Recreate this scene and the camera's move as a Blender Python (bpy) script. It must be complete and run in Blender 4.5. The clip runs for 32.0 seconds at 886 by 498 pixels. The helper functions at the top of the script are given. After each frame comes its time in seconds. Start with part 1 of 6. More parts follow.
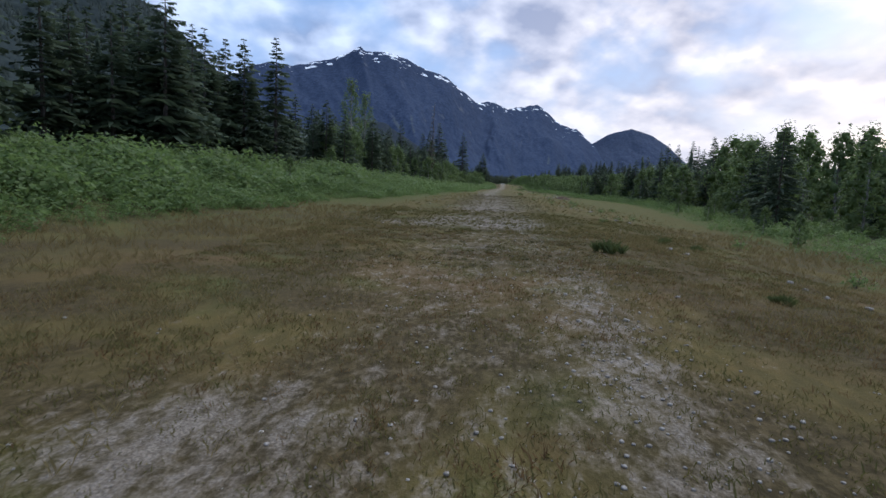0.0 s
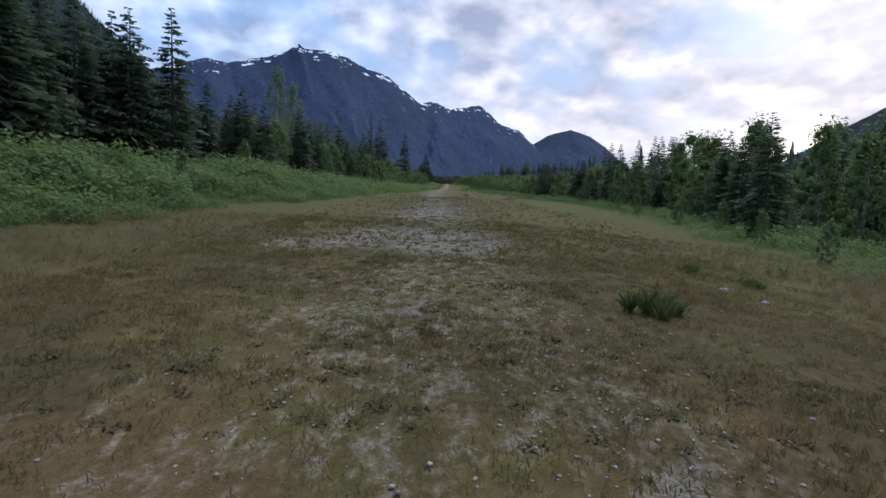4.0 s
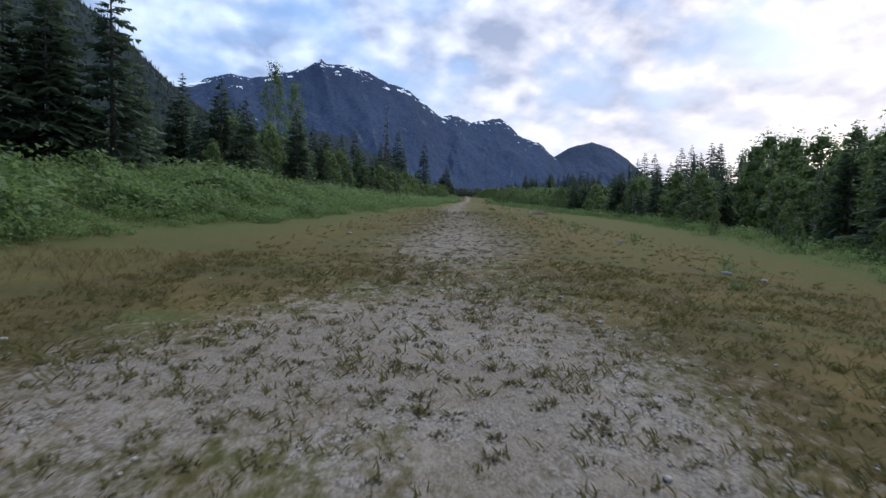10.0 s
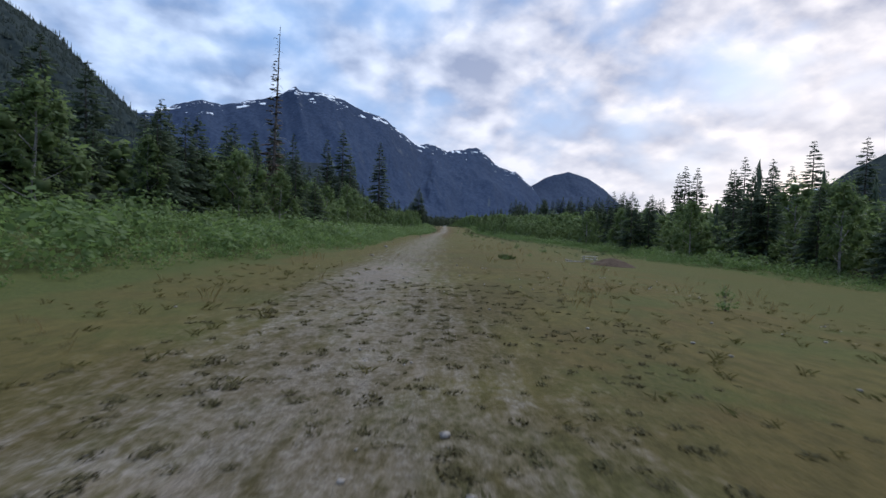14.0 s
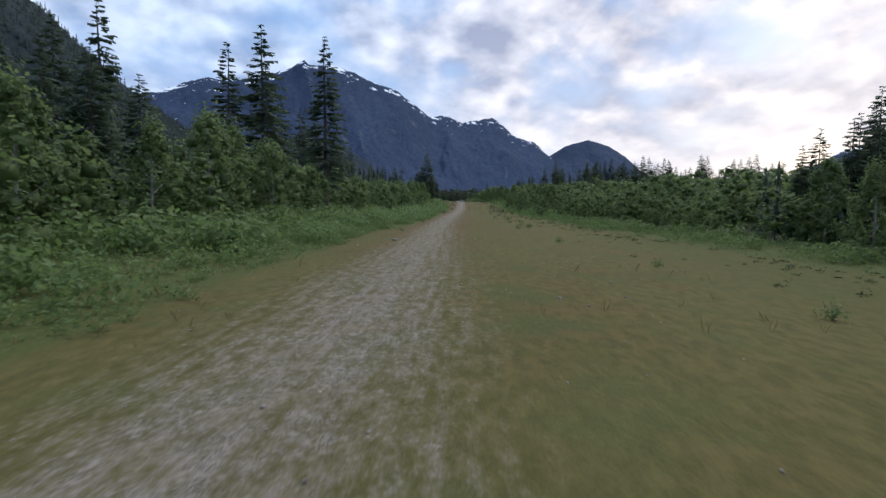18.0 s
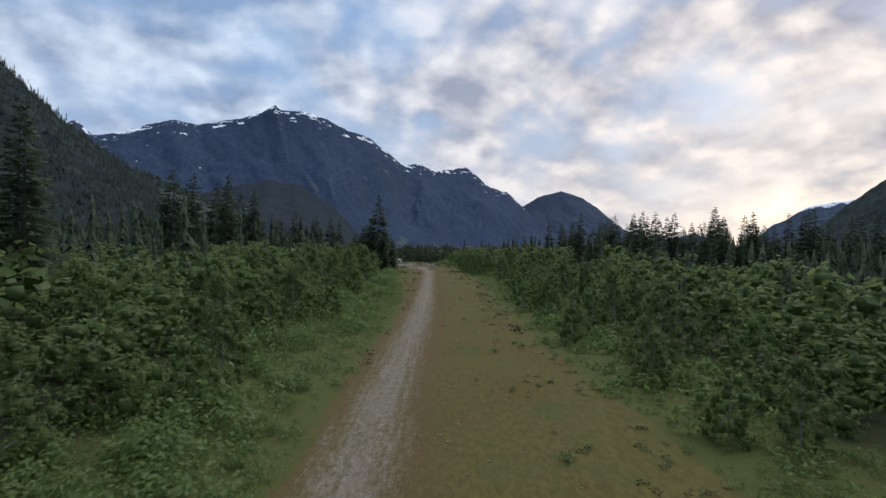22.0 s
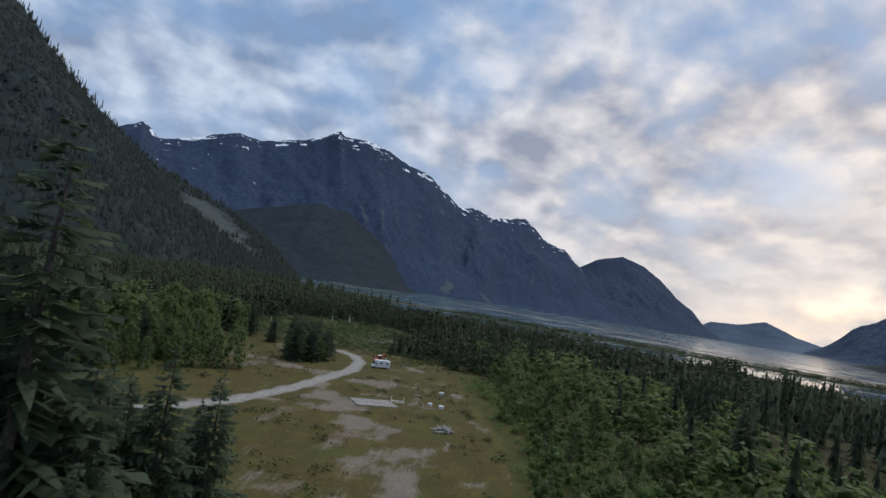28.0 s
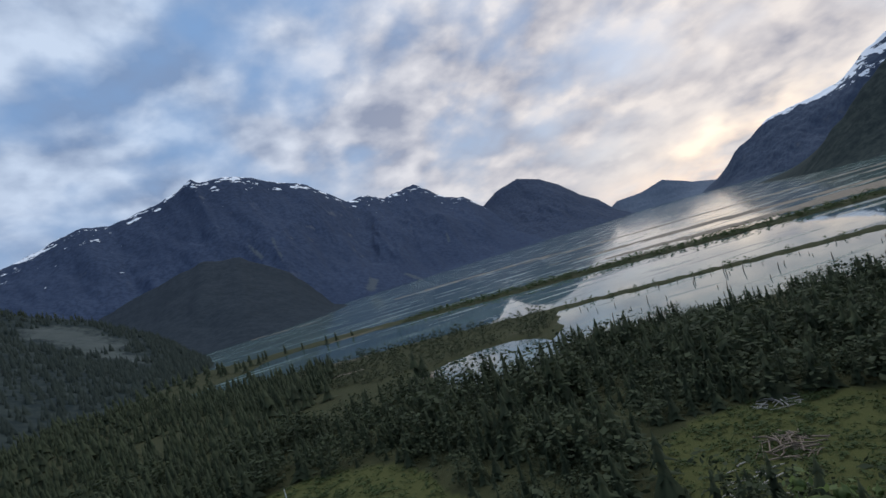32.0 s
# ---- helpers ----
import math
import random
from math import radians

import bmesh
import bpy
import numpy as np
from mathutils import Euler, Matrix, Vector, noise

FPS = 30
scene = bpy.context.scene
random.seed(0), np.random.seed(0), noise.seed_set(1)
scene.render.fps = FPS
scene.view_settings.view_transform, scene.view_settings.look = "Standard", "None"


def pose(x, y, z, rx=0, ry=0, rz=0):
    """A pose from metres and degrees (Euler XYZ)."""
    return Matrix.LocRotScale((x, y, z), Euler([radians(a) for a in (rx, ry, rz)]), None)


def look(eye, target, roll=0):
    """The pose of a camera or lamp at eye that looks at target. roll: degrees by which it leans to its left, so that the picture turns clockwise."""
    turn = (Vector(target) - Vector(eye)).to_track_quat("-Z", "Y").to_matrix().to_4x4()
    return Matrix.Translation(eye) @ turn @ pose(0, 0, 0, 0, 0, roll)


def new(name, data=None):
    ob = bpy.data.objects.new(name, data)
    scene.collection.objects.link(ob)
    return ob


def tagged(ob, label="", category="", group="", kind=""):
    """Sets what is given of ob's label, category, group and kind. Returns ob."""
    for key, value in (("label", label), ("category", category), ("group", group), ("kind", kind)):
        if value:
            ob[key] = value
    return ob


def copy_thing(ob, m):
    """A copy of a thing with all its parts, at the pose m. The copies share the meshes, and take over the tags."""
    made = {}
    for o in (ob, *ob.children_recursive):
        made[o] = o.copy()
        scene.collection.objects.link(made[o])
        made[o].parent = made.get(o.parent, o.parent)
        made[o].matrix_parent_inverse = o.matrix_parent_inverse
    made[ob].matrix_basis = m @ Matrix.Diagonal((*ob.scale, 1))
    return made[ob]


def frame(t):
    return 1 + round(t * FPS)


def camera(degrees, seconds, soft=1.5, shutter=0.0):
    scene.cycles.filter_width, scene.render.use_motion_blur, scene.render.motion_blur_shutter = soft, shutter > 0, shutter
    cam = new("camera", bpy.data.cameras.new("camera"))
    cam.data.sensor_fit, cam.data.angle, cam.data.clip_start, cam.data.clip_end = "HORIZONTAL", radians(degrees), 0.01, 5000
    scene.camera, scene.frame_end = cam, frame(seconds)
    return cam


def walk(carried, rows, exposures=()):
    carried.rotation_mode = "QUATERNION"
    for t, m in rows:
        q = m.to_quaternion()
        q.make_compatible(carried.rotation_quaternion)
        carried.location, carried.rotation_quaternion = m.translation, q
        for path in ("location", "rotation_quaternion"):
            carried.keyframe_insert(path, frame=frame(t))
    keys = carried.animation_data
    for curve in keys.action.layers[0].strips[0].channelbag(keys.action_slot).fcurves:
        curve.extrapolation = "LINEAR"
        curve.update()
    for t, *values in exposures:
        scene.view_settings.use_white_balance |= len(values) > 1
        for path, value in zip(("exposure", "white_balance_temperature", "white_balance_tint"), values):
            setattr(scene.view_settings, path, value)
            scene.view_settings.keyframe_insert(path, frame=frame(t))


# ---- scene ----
cam = camera(75.94, 32.0, soft=1.5, shutter=0.12)
# seconds, place of the lens, yaw to the left of the strip, pitch up, lean to the left
PATH = (
    (0.0, 0.00, -0.00, 2.37, 5.50, -6.67, 2.36),
    (0.5, -0.02, 1.97, 2.38, 2.69, -6.46, 2.15),
    (1.0, -0.03, 3.80, 2.41, 1.13, -6.45, 2.64),
    (1.5, -0.06, 5.28, 2.41, 0.54, -6.63, 2.61),
    (2.0, -0.09, 6.41, 2.40, 0.07, -6.77, 2.57),
    (2.5, -0.08, 7.74, 2.41, -0.28, -6.72, 2.63),
    (3.0, -0.11, 8.88, 2.41, -0.21, -6.61, 2.60),
    (3.5, -0.07, 9.91, 2.41, -0.23, -6.49, 2.21),
    (5.5, -0.15, 13.14, 2.40, 0.42, -6.38, 2.44),
    (6.0, -0.19, 13.77, 2.40, 0.83, -6.42, 2.51),
    (6.5, -0.17, 14.09, 2.39, 1.19, -6.54, 2.48),
    (7.0, -0.21, 14.67, 2.40, 1.28, -6.51, 2.71),
    (7.5, -0.23, 15.15, 2.39, 1.49, -6.41, 2.66),
    (8.0, -0.27, 15.80, 2.40, 1.51, -6.32, 2.98),
    (8.5, -0.35, 16.95, 2.40, 1.90, -6.18, 3.00),
    (9.0, -0.42, 19.19, 2.40, 2.68, -5.79, 3.18),
    (9.5, -0.62, 22.77, 2.40, 2.99, -5.49, 2.64),
    (10.0, -0.69, 27.64, 2.41, 1.99, -5.21, 1.98),
    (10.5, -0.27, 33.41, 2.40, 0.89, -4.91, 2.56),
    (11.0, -0.05, 40.68, 2.40, 0.21, -4.78, 1.10),
    (11.5, 0.12, 49.61, 2.40, 0.21, -4.76, 1.10),
    (12.0, -0.10, 60.10, 2.40, 0.52, -3.45, 1.31),
    (12.5, -0.22, 71.33, 2.40, 0.74, -1.87, 1.57),
    (13.0, -0.47, 83.25, 2.40, 0.39, -1.50, 1.73),
    (13.5, -0.34, 95.33, 2.40, -0.06, -2.21, 1.79),
    (15.5, -0.00, 133.48, 2.47, -0.38, -2.08, 2.64),
    (16.0, 0.05, 143.64, 2.55, -0.19, -3.48, 0.61),
    (16.5, 0.04, 154.18, 2.52, -0.03, -4.91, -0.29),
    (17.0, 0.19, 165.11, 2.78, 0.52, -5.58, 1.29),
    (17.5, 0.40, 176.41, 2.91, 1.21, -5.25, 1.12),
    (18.0, 0.54, 188.15, 3.35, 1.51, -4.84, 0.40),
    (18.5, 0.79, 200.05, 3.96, 1.60, -4.53, 0.95),
    (19.0, 0.66, 212.10, 4.60, 1.59, -3.45, 1.42),
    (19.5, 1.07, 224.56, 5.37, 1.63, -2.12, -0.05),
    (20.0, 1.13, 237.23, 6.58, 1.09, -1.15, -0.75),
    (20.5, 1.52, 249.42, 7.42, 0.44, -0.55, -0.77),
    (21.0, 1.94, 261.89, 8.55, -0.26, -0.26, -0.20),
    (21.5, 2.27, 274.15, 9.37, -0.71, -0.09, 0.67),
    (22.0, 2.50, 287.34, 10.57, -1.19, 0.05, 1.20),
    (22.5, 2.96, 300.59, 11.30, -1.55, 0.37, 1.57),
    (23.0, 3.66, 313.90, 12.30, -1.66, 0.59, 2.01),
    (23.5, 4.11, 327.12, 13.25, -1.61, 0.59, 2.36),
    (24.0, 4.71, 340.47, 14.38, -1.36, 0.61, 1.61),
    (24.5, 5.04, 353.95, 15.42, -1.12, 0.89, 0.93),
    (26.5, 5.02, 412.23, 18.86, -1.04, 3.11, 1.86),
    (27.0, 5.11, 427.16, 20.04, -0.77, 3.87, 4.16),
    (27.5, 5.29, 442.30, 21.36, 1.46, 4.25, 7.15),
    (28.0, 4.51, 457.57, 23.60, 4.24, 4.15, 9.41),
    (28.5, 3.25, 473.01, 25.57, 6.57, 4.08, 7.29),
    (29.0, 1.46, 488.59, 28.67, 7.86, 4.31, 3.36),
    (29.5, -0.51, 504.25, 31.59, 8.13, 4.32, 0.78),
    (30.0, -1.67, 519.86, 33.99, 8.64, 3.83, -3.70),
    (30.5, -3.56, 535.36, 36.13, 6.86, 2.99, -7.84),
    (31.0, -5.60, 550.97, 38.20, 2.44, 2.03, -13.27),
    (31.5, -9.07, 566.40, 40.03, -0.44, 1.74, -16.10),
    (32.0, -13.46, 581.70, 42.28, -4.86, 1.34, -16.36),
)


def heading(x, y, z, yaw, pitch, lean):
    a, b = radians(yaw), radians(pitch)
    return look((x, y, z), (x - math.sin(a) * math.cos(b), y + math.cos(a) * math.cos(b), z + math.sin(b)), lean)


EXPOSURE = ((0.0, 0.36, 5750, 11), (4.0, 0.36, 5750, 11), (9.0, 0.46, 5780, 10), (13.0, 0.30, 5750, 9), (17.0, 0.24, 5850, 10), (18.5, 0.40, 6000, 9), (20.0, 0.38, 6200, 8), (22.0, 0.12, 6320, 8), (24.0, 0.08, 6350, 8), (28.0, -0.07, 6300, 8), (32.0, -0.10, 6100, 8))
walk(cam, [(t, heading(*row)) for t, *row in PATH], EXPOSURE)

# ---- world and light ----
def sky_world():
    world = bpy.data.worlds.new("sky")
    scene.world = world
    world.use_nodes = True
    nt = world.node_tree
    N, L = nt.nodes, nt.links
    bg = N["Background"]
    co = N.new("ShaderNodeTexCoord")
    sep = N.new("ShaderNodeSeparateXYZ")
    L.new(co.outputs["Generated"], sep.inputs[0])

    def mth(op, a, b=None, c=None):
        n = N.new("ShaderNodeMath")
        n.operation = op
        for i, v in enumerate((a, b, c)):
            if v is None:
                continue
            if isinstance(v, (int, float)):
                n.inputs[i].default_value = v
            else:
                L.new(v, n.inputs[i])
        return n.outputs[0]

    def ramp(fac, stops):
        n = N.new("ShaderNodeValToRGB")
        e = n.color_ramp.elements
        while len(e) < len(stops):
            e.new(0.5)
        for k, (p, c) in zip(e, stops):
            k.position, k.color = p, (*c, 1)
        L.new(fac, n.inputs[0])
        return n.outputs[0]

    def mix(f, a, b, kind="MIX"):
        n = N.new("ShaderNodeMix")
        n.data_type, n.blend_type = "RGBA", kind
        for sock, v in ((n.inputs[0], f), (n.inputs[6], a), (n.inputs[7], b)):
            if isinstance(v, (int, float)):
                sock.default_value = v
            elif isinstance(v, tuple):
                sock.default_value = (*v, 1)
            else:
                L.new(v, sock)
        return n.outputs[2]

    x, y, z = sep.outputs
    up = mth("ADD", mth("MAXIMUM", z, 0.0), 0.42)
    plane = N.new("ShaderNodeCombineXYZ")
    L.new(mth("DIVIDE", x, up), plane.inputs[0])
    L.new(mth("DIVIDE", y, up), plane.inputs[1])

    def fbm(scale, detail, rough, off):
        m = N.new("ShaderNodeMapping")
        m.inputs["Location"].default_value = off
        m.inputs["Rotation"].default_value = (0, 0, radians(-20))
        m.inputs["Scale"].default_value = (1.0, 0.92, 1.0)
        L.new(plane.outputs[0], m.inputs[0])
        n = N.new("ShaderNodeTexNoise")
        n.inputs["Scale"].default_value, n.inputs["Detail"].default_value = scale, detail
        n.inputs["Roughness"].default_value, n.inputs["Distortion"].default_value = rough, 0.1
        L.new(m.outputs[0], n.inputs["Vector"])
        return n.outputs["Fac"]

    big = fbm(2.6, 4.0, 0.5, (3.1, 1.7, 0))
    puffs, puffs_sunward = fbm(6.4, 5.0, 0.47, (0.4, 8.2, 2.0)), fbm(6.4, 5.0, 0.47, (0.450, 8.250, 2.0))
    body = mth("ADD", mth("MULTIPLY", big, 0.55), mth("MULTIPLY", puffs, 0.45))
    cover = ramp(body, ((0.37, (0, 0, 0)), (0.55, (1, 1, 1))))
    # cloud edges that face the low sun are bright, the far sides and thick bases grey
    edge = mth("ADD", mth("MULTIPLY", mth("SUBTRACT", puffs, puffs_sunward), 3.2), 0.5)
    thick = mth("MULTIPLY", mth("SUBTRACT", fbm(4.2, 3.0, 0.45, (5.5, 2.2, 4.0)), 0.5), 2.0)
    shade = ramp(mth("ADD", mth("MULTIPLY", mth("SUBTRACT", edge, thick), 0.80), 0.12), ((0.05, (0, 0, 0)), (0.98, (1, 1, 1))))
    # the low sun stands behind the cloud to the right of the strip, so that side is warmer
    side = mth("ADD", mth("MULTIPLY", x, 0.62), mth("MULTIPLY", y, 0.78))
    warm = ramp(side, ((0.55, (0, 0, 0)), (0.98, (1, 1, 1))))
    low = ramp(z, ((0.02, (1, 1, 1)), (0.30, (0, 0, 0))))
    sky = N.new("ShaderNodeTexSky")
    sky.sky_type, sky.sun_disc = "NISHITA", False
    sky.sun_elevation, sky.sun_rotation = radians(9), radians(38)
    blue = mix(0.70, mix(1.0, sky.outputs[0], (0.10, 0.10, 0.10), "MULTIPLY"), (0.29, 0.47, 0.80))
    dark = mix(warm, (0.24, 0.31, 0.46), (0.40, 0.39, 0.45))
    lit = mix(warm, (0.66, 0.74, 0.88), (1.04, 0.91, 0.82))
    cloud = mix(shade, dark, lit)
    whole = mix(cover, blue, cloud)
    haze = mix(warm, (0.50, 0.56, 0.70), (0.72, 0.66, 0.64))
    whole = mix(mth("MULTIPLY", low, 0.45), whole, haze)
    ground = ramp(z, ((0.0, (1, 1, 1)), (0.001, (0, 0, 0))))
    L.new(mix(ground, whole, (0.05, 0.06, 0.05)), bg.inputs[0])
    bg.inputs[1].default_value = 1.0


sky_world()
sun = new("sun", bpy.data.lights.new("sun", "SUN"))
sun.data.energy, sun.data.angle, sun.data.color = 2.0, radians(45), (1.0, 0.94, 0.85)
sun.matrix_world = look((0, 0, 0), (-math.sin(radians(38)), -math.cos(radians(38)), -1.9))


# ---- materials ----
def material(name, build, rough=0.9, spec=0.2, metal=0.0, thin=0.0):
    """build(n) gets a small node writer and returns (colour, bump height or None, bump strength)."""
    m = bpy.data.materials.new(name)
    m.use_nodes = True
    nt = m.node_tree
    p = nt.nodes["Principled BSDF"]
    p.inputs["Roughness"].default_value, p.inputs["Metallic"].default_value = rough, metal
    p.inputs["Specular IOR Level"].default_value = spec
    w = Writer(nt)
    col, height, strength = build(w)
    w.put(col, p.inputs["Base Color"])
    if height is not None:
        b = nt.nodes.new("ShaderNodeBump")
        b.inputs["Strength"].default_value, b.inputs["Distance"].default_value = strength, 0.06
        w.put(height, b.inputs["Height"])
        nt.links.new(b.outputs[0], p.inputs["Normal"])
    if thin:
        t, mx = nt.nodes.new("ShaderNodeBsdfTranslucent"), nt.nodes.new("ShaderNodeMixShader")
        w.put(col, t.inputs[0])
        mx.inputs[0].default_value = thin
        nt.links.new(p.outputs[0], mx.inputs[1])
        nt.links.new(t.outputs[0], mx.inputs[2])
        nt.links.new(mx.outputs[0], nt.nodes["Material Output"].inputs[0])
    return m


class Writer:
    def __init__(self, nt):
        self.nt = nt
        self.co = nt.nodes.new("ShaderNodeNewGeometry").outputs["Position"]

    def put(self, v, sock):
        if isinstance(v, (int, float)):
            sock.default_value = v
        elif isinstance(v, tuple):
            sock.default_value = (*v, 1) if len(v) == 3 else v
        else:
            self.nt.links.new(v, sock)

    def noise(self, scale, detail=4.0, rough=0.55, stretch=(1, 1, 1)):
        m = self.nt.nodes.new("ShaderNodeMapping")
        m.inputs["Scale"].default_value = stretch
        self.nt.links.new(self.co, m.inputs[0])
        n = self.nt.nodes.new("ShaderNodeTexNoise")
        n.inputs["Scale"].default_value, n.inputs["Detail"].default_value = scale, detail
        n.inputs["Roughness"].default_value = rough
        self.nt.links.new(m.outputs[0], n.inputs["Vector"])
        return n.outputs["Fac"]

    def cells(self, scale, out="Distance"):
        n = self.nt.nodes.new("ShaderNodeTexVoronoi")
        n.inputs["Scale"].default_value = scale
        self.nt.links.new(self.co, n.inputs["Vector"])
        return n.outputs[out]

    def math(self, op, a, b=0.0, c=None):
        n = self.nt.nodes.new("ShaderNodeMath")
        n.operation = op
        self.put(a, n.inputs[0])
        self.put(b, n.inputs[1])
        if c is not None:
            self.put(c, n.inputs[2])
        return n.outputs[0]

    def step(self, v, a, b):
        """0 below a, 1 above b."""
        n = self.nt.nodes.new("ShaderNodeMapRange")
        n.interpolation_type = "SMOOTHSTEP"
        self.put(v, n.inputs[0])
        n.inputs[1].default_value, n.inputs[2].default_value = a, b
        return n.outputs[0]

    def mix(self, f, a, b, kind="MIX"):
        n = self.nt.nodes.new("ShaderNodeMix")
        n.data_type, n.blend_type = "RGBA", kind
        self.put(f, n.inputs[0])
        self.put(a, n.inputs[6])
        self.put(b, n.inputs[7])
        return n.outputs[2]

    def attr(self, name):
        n = self.nt.nodes.new("ShaderNodeAttribute")
        n.attribute_name = name
        return n.outputs["Fac"]

    def island(self):
        return self.nt.nodes.new("ShaderNodeNewGeometry").outputs["Random Per Island"]

    def chance(self):
        return self.nt.nodes.new("ShaderNodeObjectInfo").outputs["Random"]

    def height(self):
        s = self.nt.nodes.new("ShaderNodeSeparateXYZ")
        self.nt.links.new(self.co, s.inputs[0])
        return s.outputs[2]

    def slope(self):
        s = self.nt.nodes.new("ShaderNodeSeparateXYZ")
        self.nt.links.new(self.nt.nodes.new("ShaderNodeNewGeometry").outputs["True Normal"], s.inputs[0])
        return s.outputs[2]


def ground_look(w):
    tuft, clod, wide = w.noise(2.9, 5, 0.6, (1, 0.42, 1)), w.noise(9.0, 5, 0.65, (1, 0.55, 1)), w.noise(0.22, 4, 0.6)
    fine = w.noise(34.0, 3, 0.7)
    olive = w.mix(w.step(tuft, 0.35, 0.65), (0.066, 0.054, 0.016), (0.108, 0.082, 0.026))
    green = w.mix(w.step(clod, 0.3, 0.7), (0.046, 0.056, 0.015), (0.080, 0.088, 0.024))
    grass = w.mix(w.step(wide, 0.47, 0.66), olive, green)
    russet = w.step(w.noise(0.55, 4, 0.6), 0.50, 0.66)
    grass = w.mix(w.math("MULTIPLY", russet, 0.30), grass, (0.122, 0.072, 0.034))
    olive_turf = w.mix(w.step(tuft, 0.3, 0.7), (0.068, 0.068, 0.020), (0.108, 0.100, 0.032))
    grass = w.mix(w.math("MULTIPLY", w.attr("olive"), 0.55), grass, olive_turf)
    grass = w.mix(w.math("MULTIPLY", w.attr("margin"), 0.65), grass, w.mix(w.step(clod, 0.3, 0.7), (0.074, 0.044, 0.022), (0.118, 0.074, 0.036)))
    lush = w.mix(w.step(clod, 0.3, 0.7), (0.042, 0.054, 0.014), (0.080, 0.094, 0.026))
    grass = w.mix(w.attr("lush"), grass, lush)
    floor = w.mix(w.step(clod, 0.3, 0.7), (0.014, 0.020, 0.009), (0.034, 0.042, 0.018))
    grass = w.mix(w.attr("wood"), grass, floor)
    grass = w.mix(w.math("MULTIPLY", w.step(fine, 0.45, 0.7), 0.45), grass, (0.135, 0.105, 0.055))
    grass = w.mix(w.math("MULTIPLY", w.step(w.noise(21.0, 4, 0.75), 0.52, 0.66), 0.45), grass, (0.034, 0.030, 0.012))
    # darker brown tone, mixed into turf and gravel by its mask
    brown_ground = w.mix(w.step(clod, 0.35, 0.65), (0.034, 0.026, 0.012), (0.080, 0.060, 0.028))
    grass = w.mix(w.attr("brown_ground"), grass, brown_ground)
    pebble = w.cells(24.0)
    stone = w.mix(w.cells(24.0, "Color"), (0.110, 0.096, 0.080), (0.330, 0.296, 0.255))
    stone = w.mix(w.math("MULTIPLY", w.step(pebble, 0.42, 0.68), 0.75), stone, (0.052, 0.042, 0.032))
    sand = w.mix(w.step(clod, 0.35, 0.7), (0.155, 0.134, 0.110), (0.272, 0.242, 0.204))
    gravel = w.mix(w.step(w.noise(3.5, 4), 0.42, 0.6), stone, sand)
    gravel = w.mix(w.math("MULTIPLY", w.step(w.noise(0.9, 4), 0.40, 0.62), 0.65), gravel, (0.185, 0.150, 0.112))
    patchy = w.math("MULTIPLY", w.math("SUBTRACT", w.math("ADD", w.math("MULTIPLY", tuft, 0.55), w.math("MULTIPLY", clod, 0.45)), 0.5), w.math("SUBTRACT", 2.4, w.math("MULTIPLY", w.attr("worn"), 1.1)))
    streak = w.math("MULTIPLY", w.math("SUBTRACT", w.noise(2.6, 4, 0.6, (1, 0.05, 1)), 0.5), w.math("MULTIPLY", w.attr("worn"), 0.55))
    bare = w.math("ADD", w.attr("gravel"), w.math("ADD", patchy, streak))
    gravel = w.mix(w.math("MULTIPLY", w.attr("brown_ground"), 0.75), gravel, w.mix(w.step(fine, 0.4, 0.6), (0.085, 0.068, 0.048), (0.20, 0.172, 0.138)))
    mask = w.step(bare, 0.28, 0.80)
    graded_road = w.mix(w.step(w.noise(1.6, 5, 0.65), 0.35, 0.65), (0.215, 0.205, 0.188), (0.320, 0.308, 0.288))
    gravel = w.mix(w.attr("road"), gravel, graded_road)
    col = w.mix(mask, grass, gravel)
    height = w.math("ADD", w.math("MULTIPLY", clod, 1.0), w.math("MULTIPLY", fine, 0.5))
    height = w.math("SUBTRACT", height, w.math("MULTIPLY", w.math("MULTIPLY", mask, pebble), 0.6))
    return col, height, 0.7


def leaf_look(dark, light, odd=(0.10, 0.13, 0.03)):
    def build(w):
        r = w.island()
        c = w.mix(r, dark, light)
        c = w.mix(w.math("MULTIPLY", w.step(w.noise(0.9, 2), 0.45, 0.7), 0.5), c, odd)
        c = w.mix(w.math("MULTIPLY", w.chance(), 0.35), c, dark)
        return c, None, 0
    return build


def bark_look(a, b):
    def build(w):
        g = w.noise(5.0, 5, 0.7, (3, 3, 0.5))
        return w.mix(w.step(g, 0.35, 0.65), a, b), g, 0.8
    return build


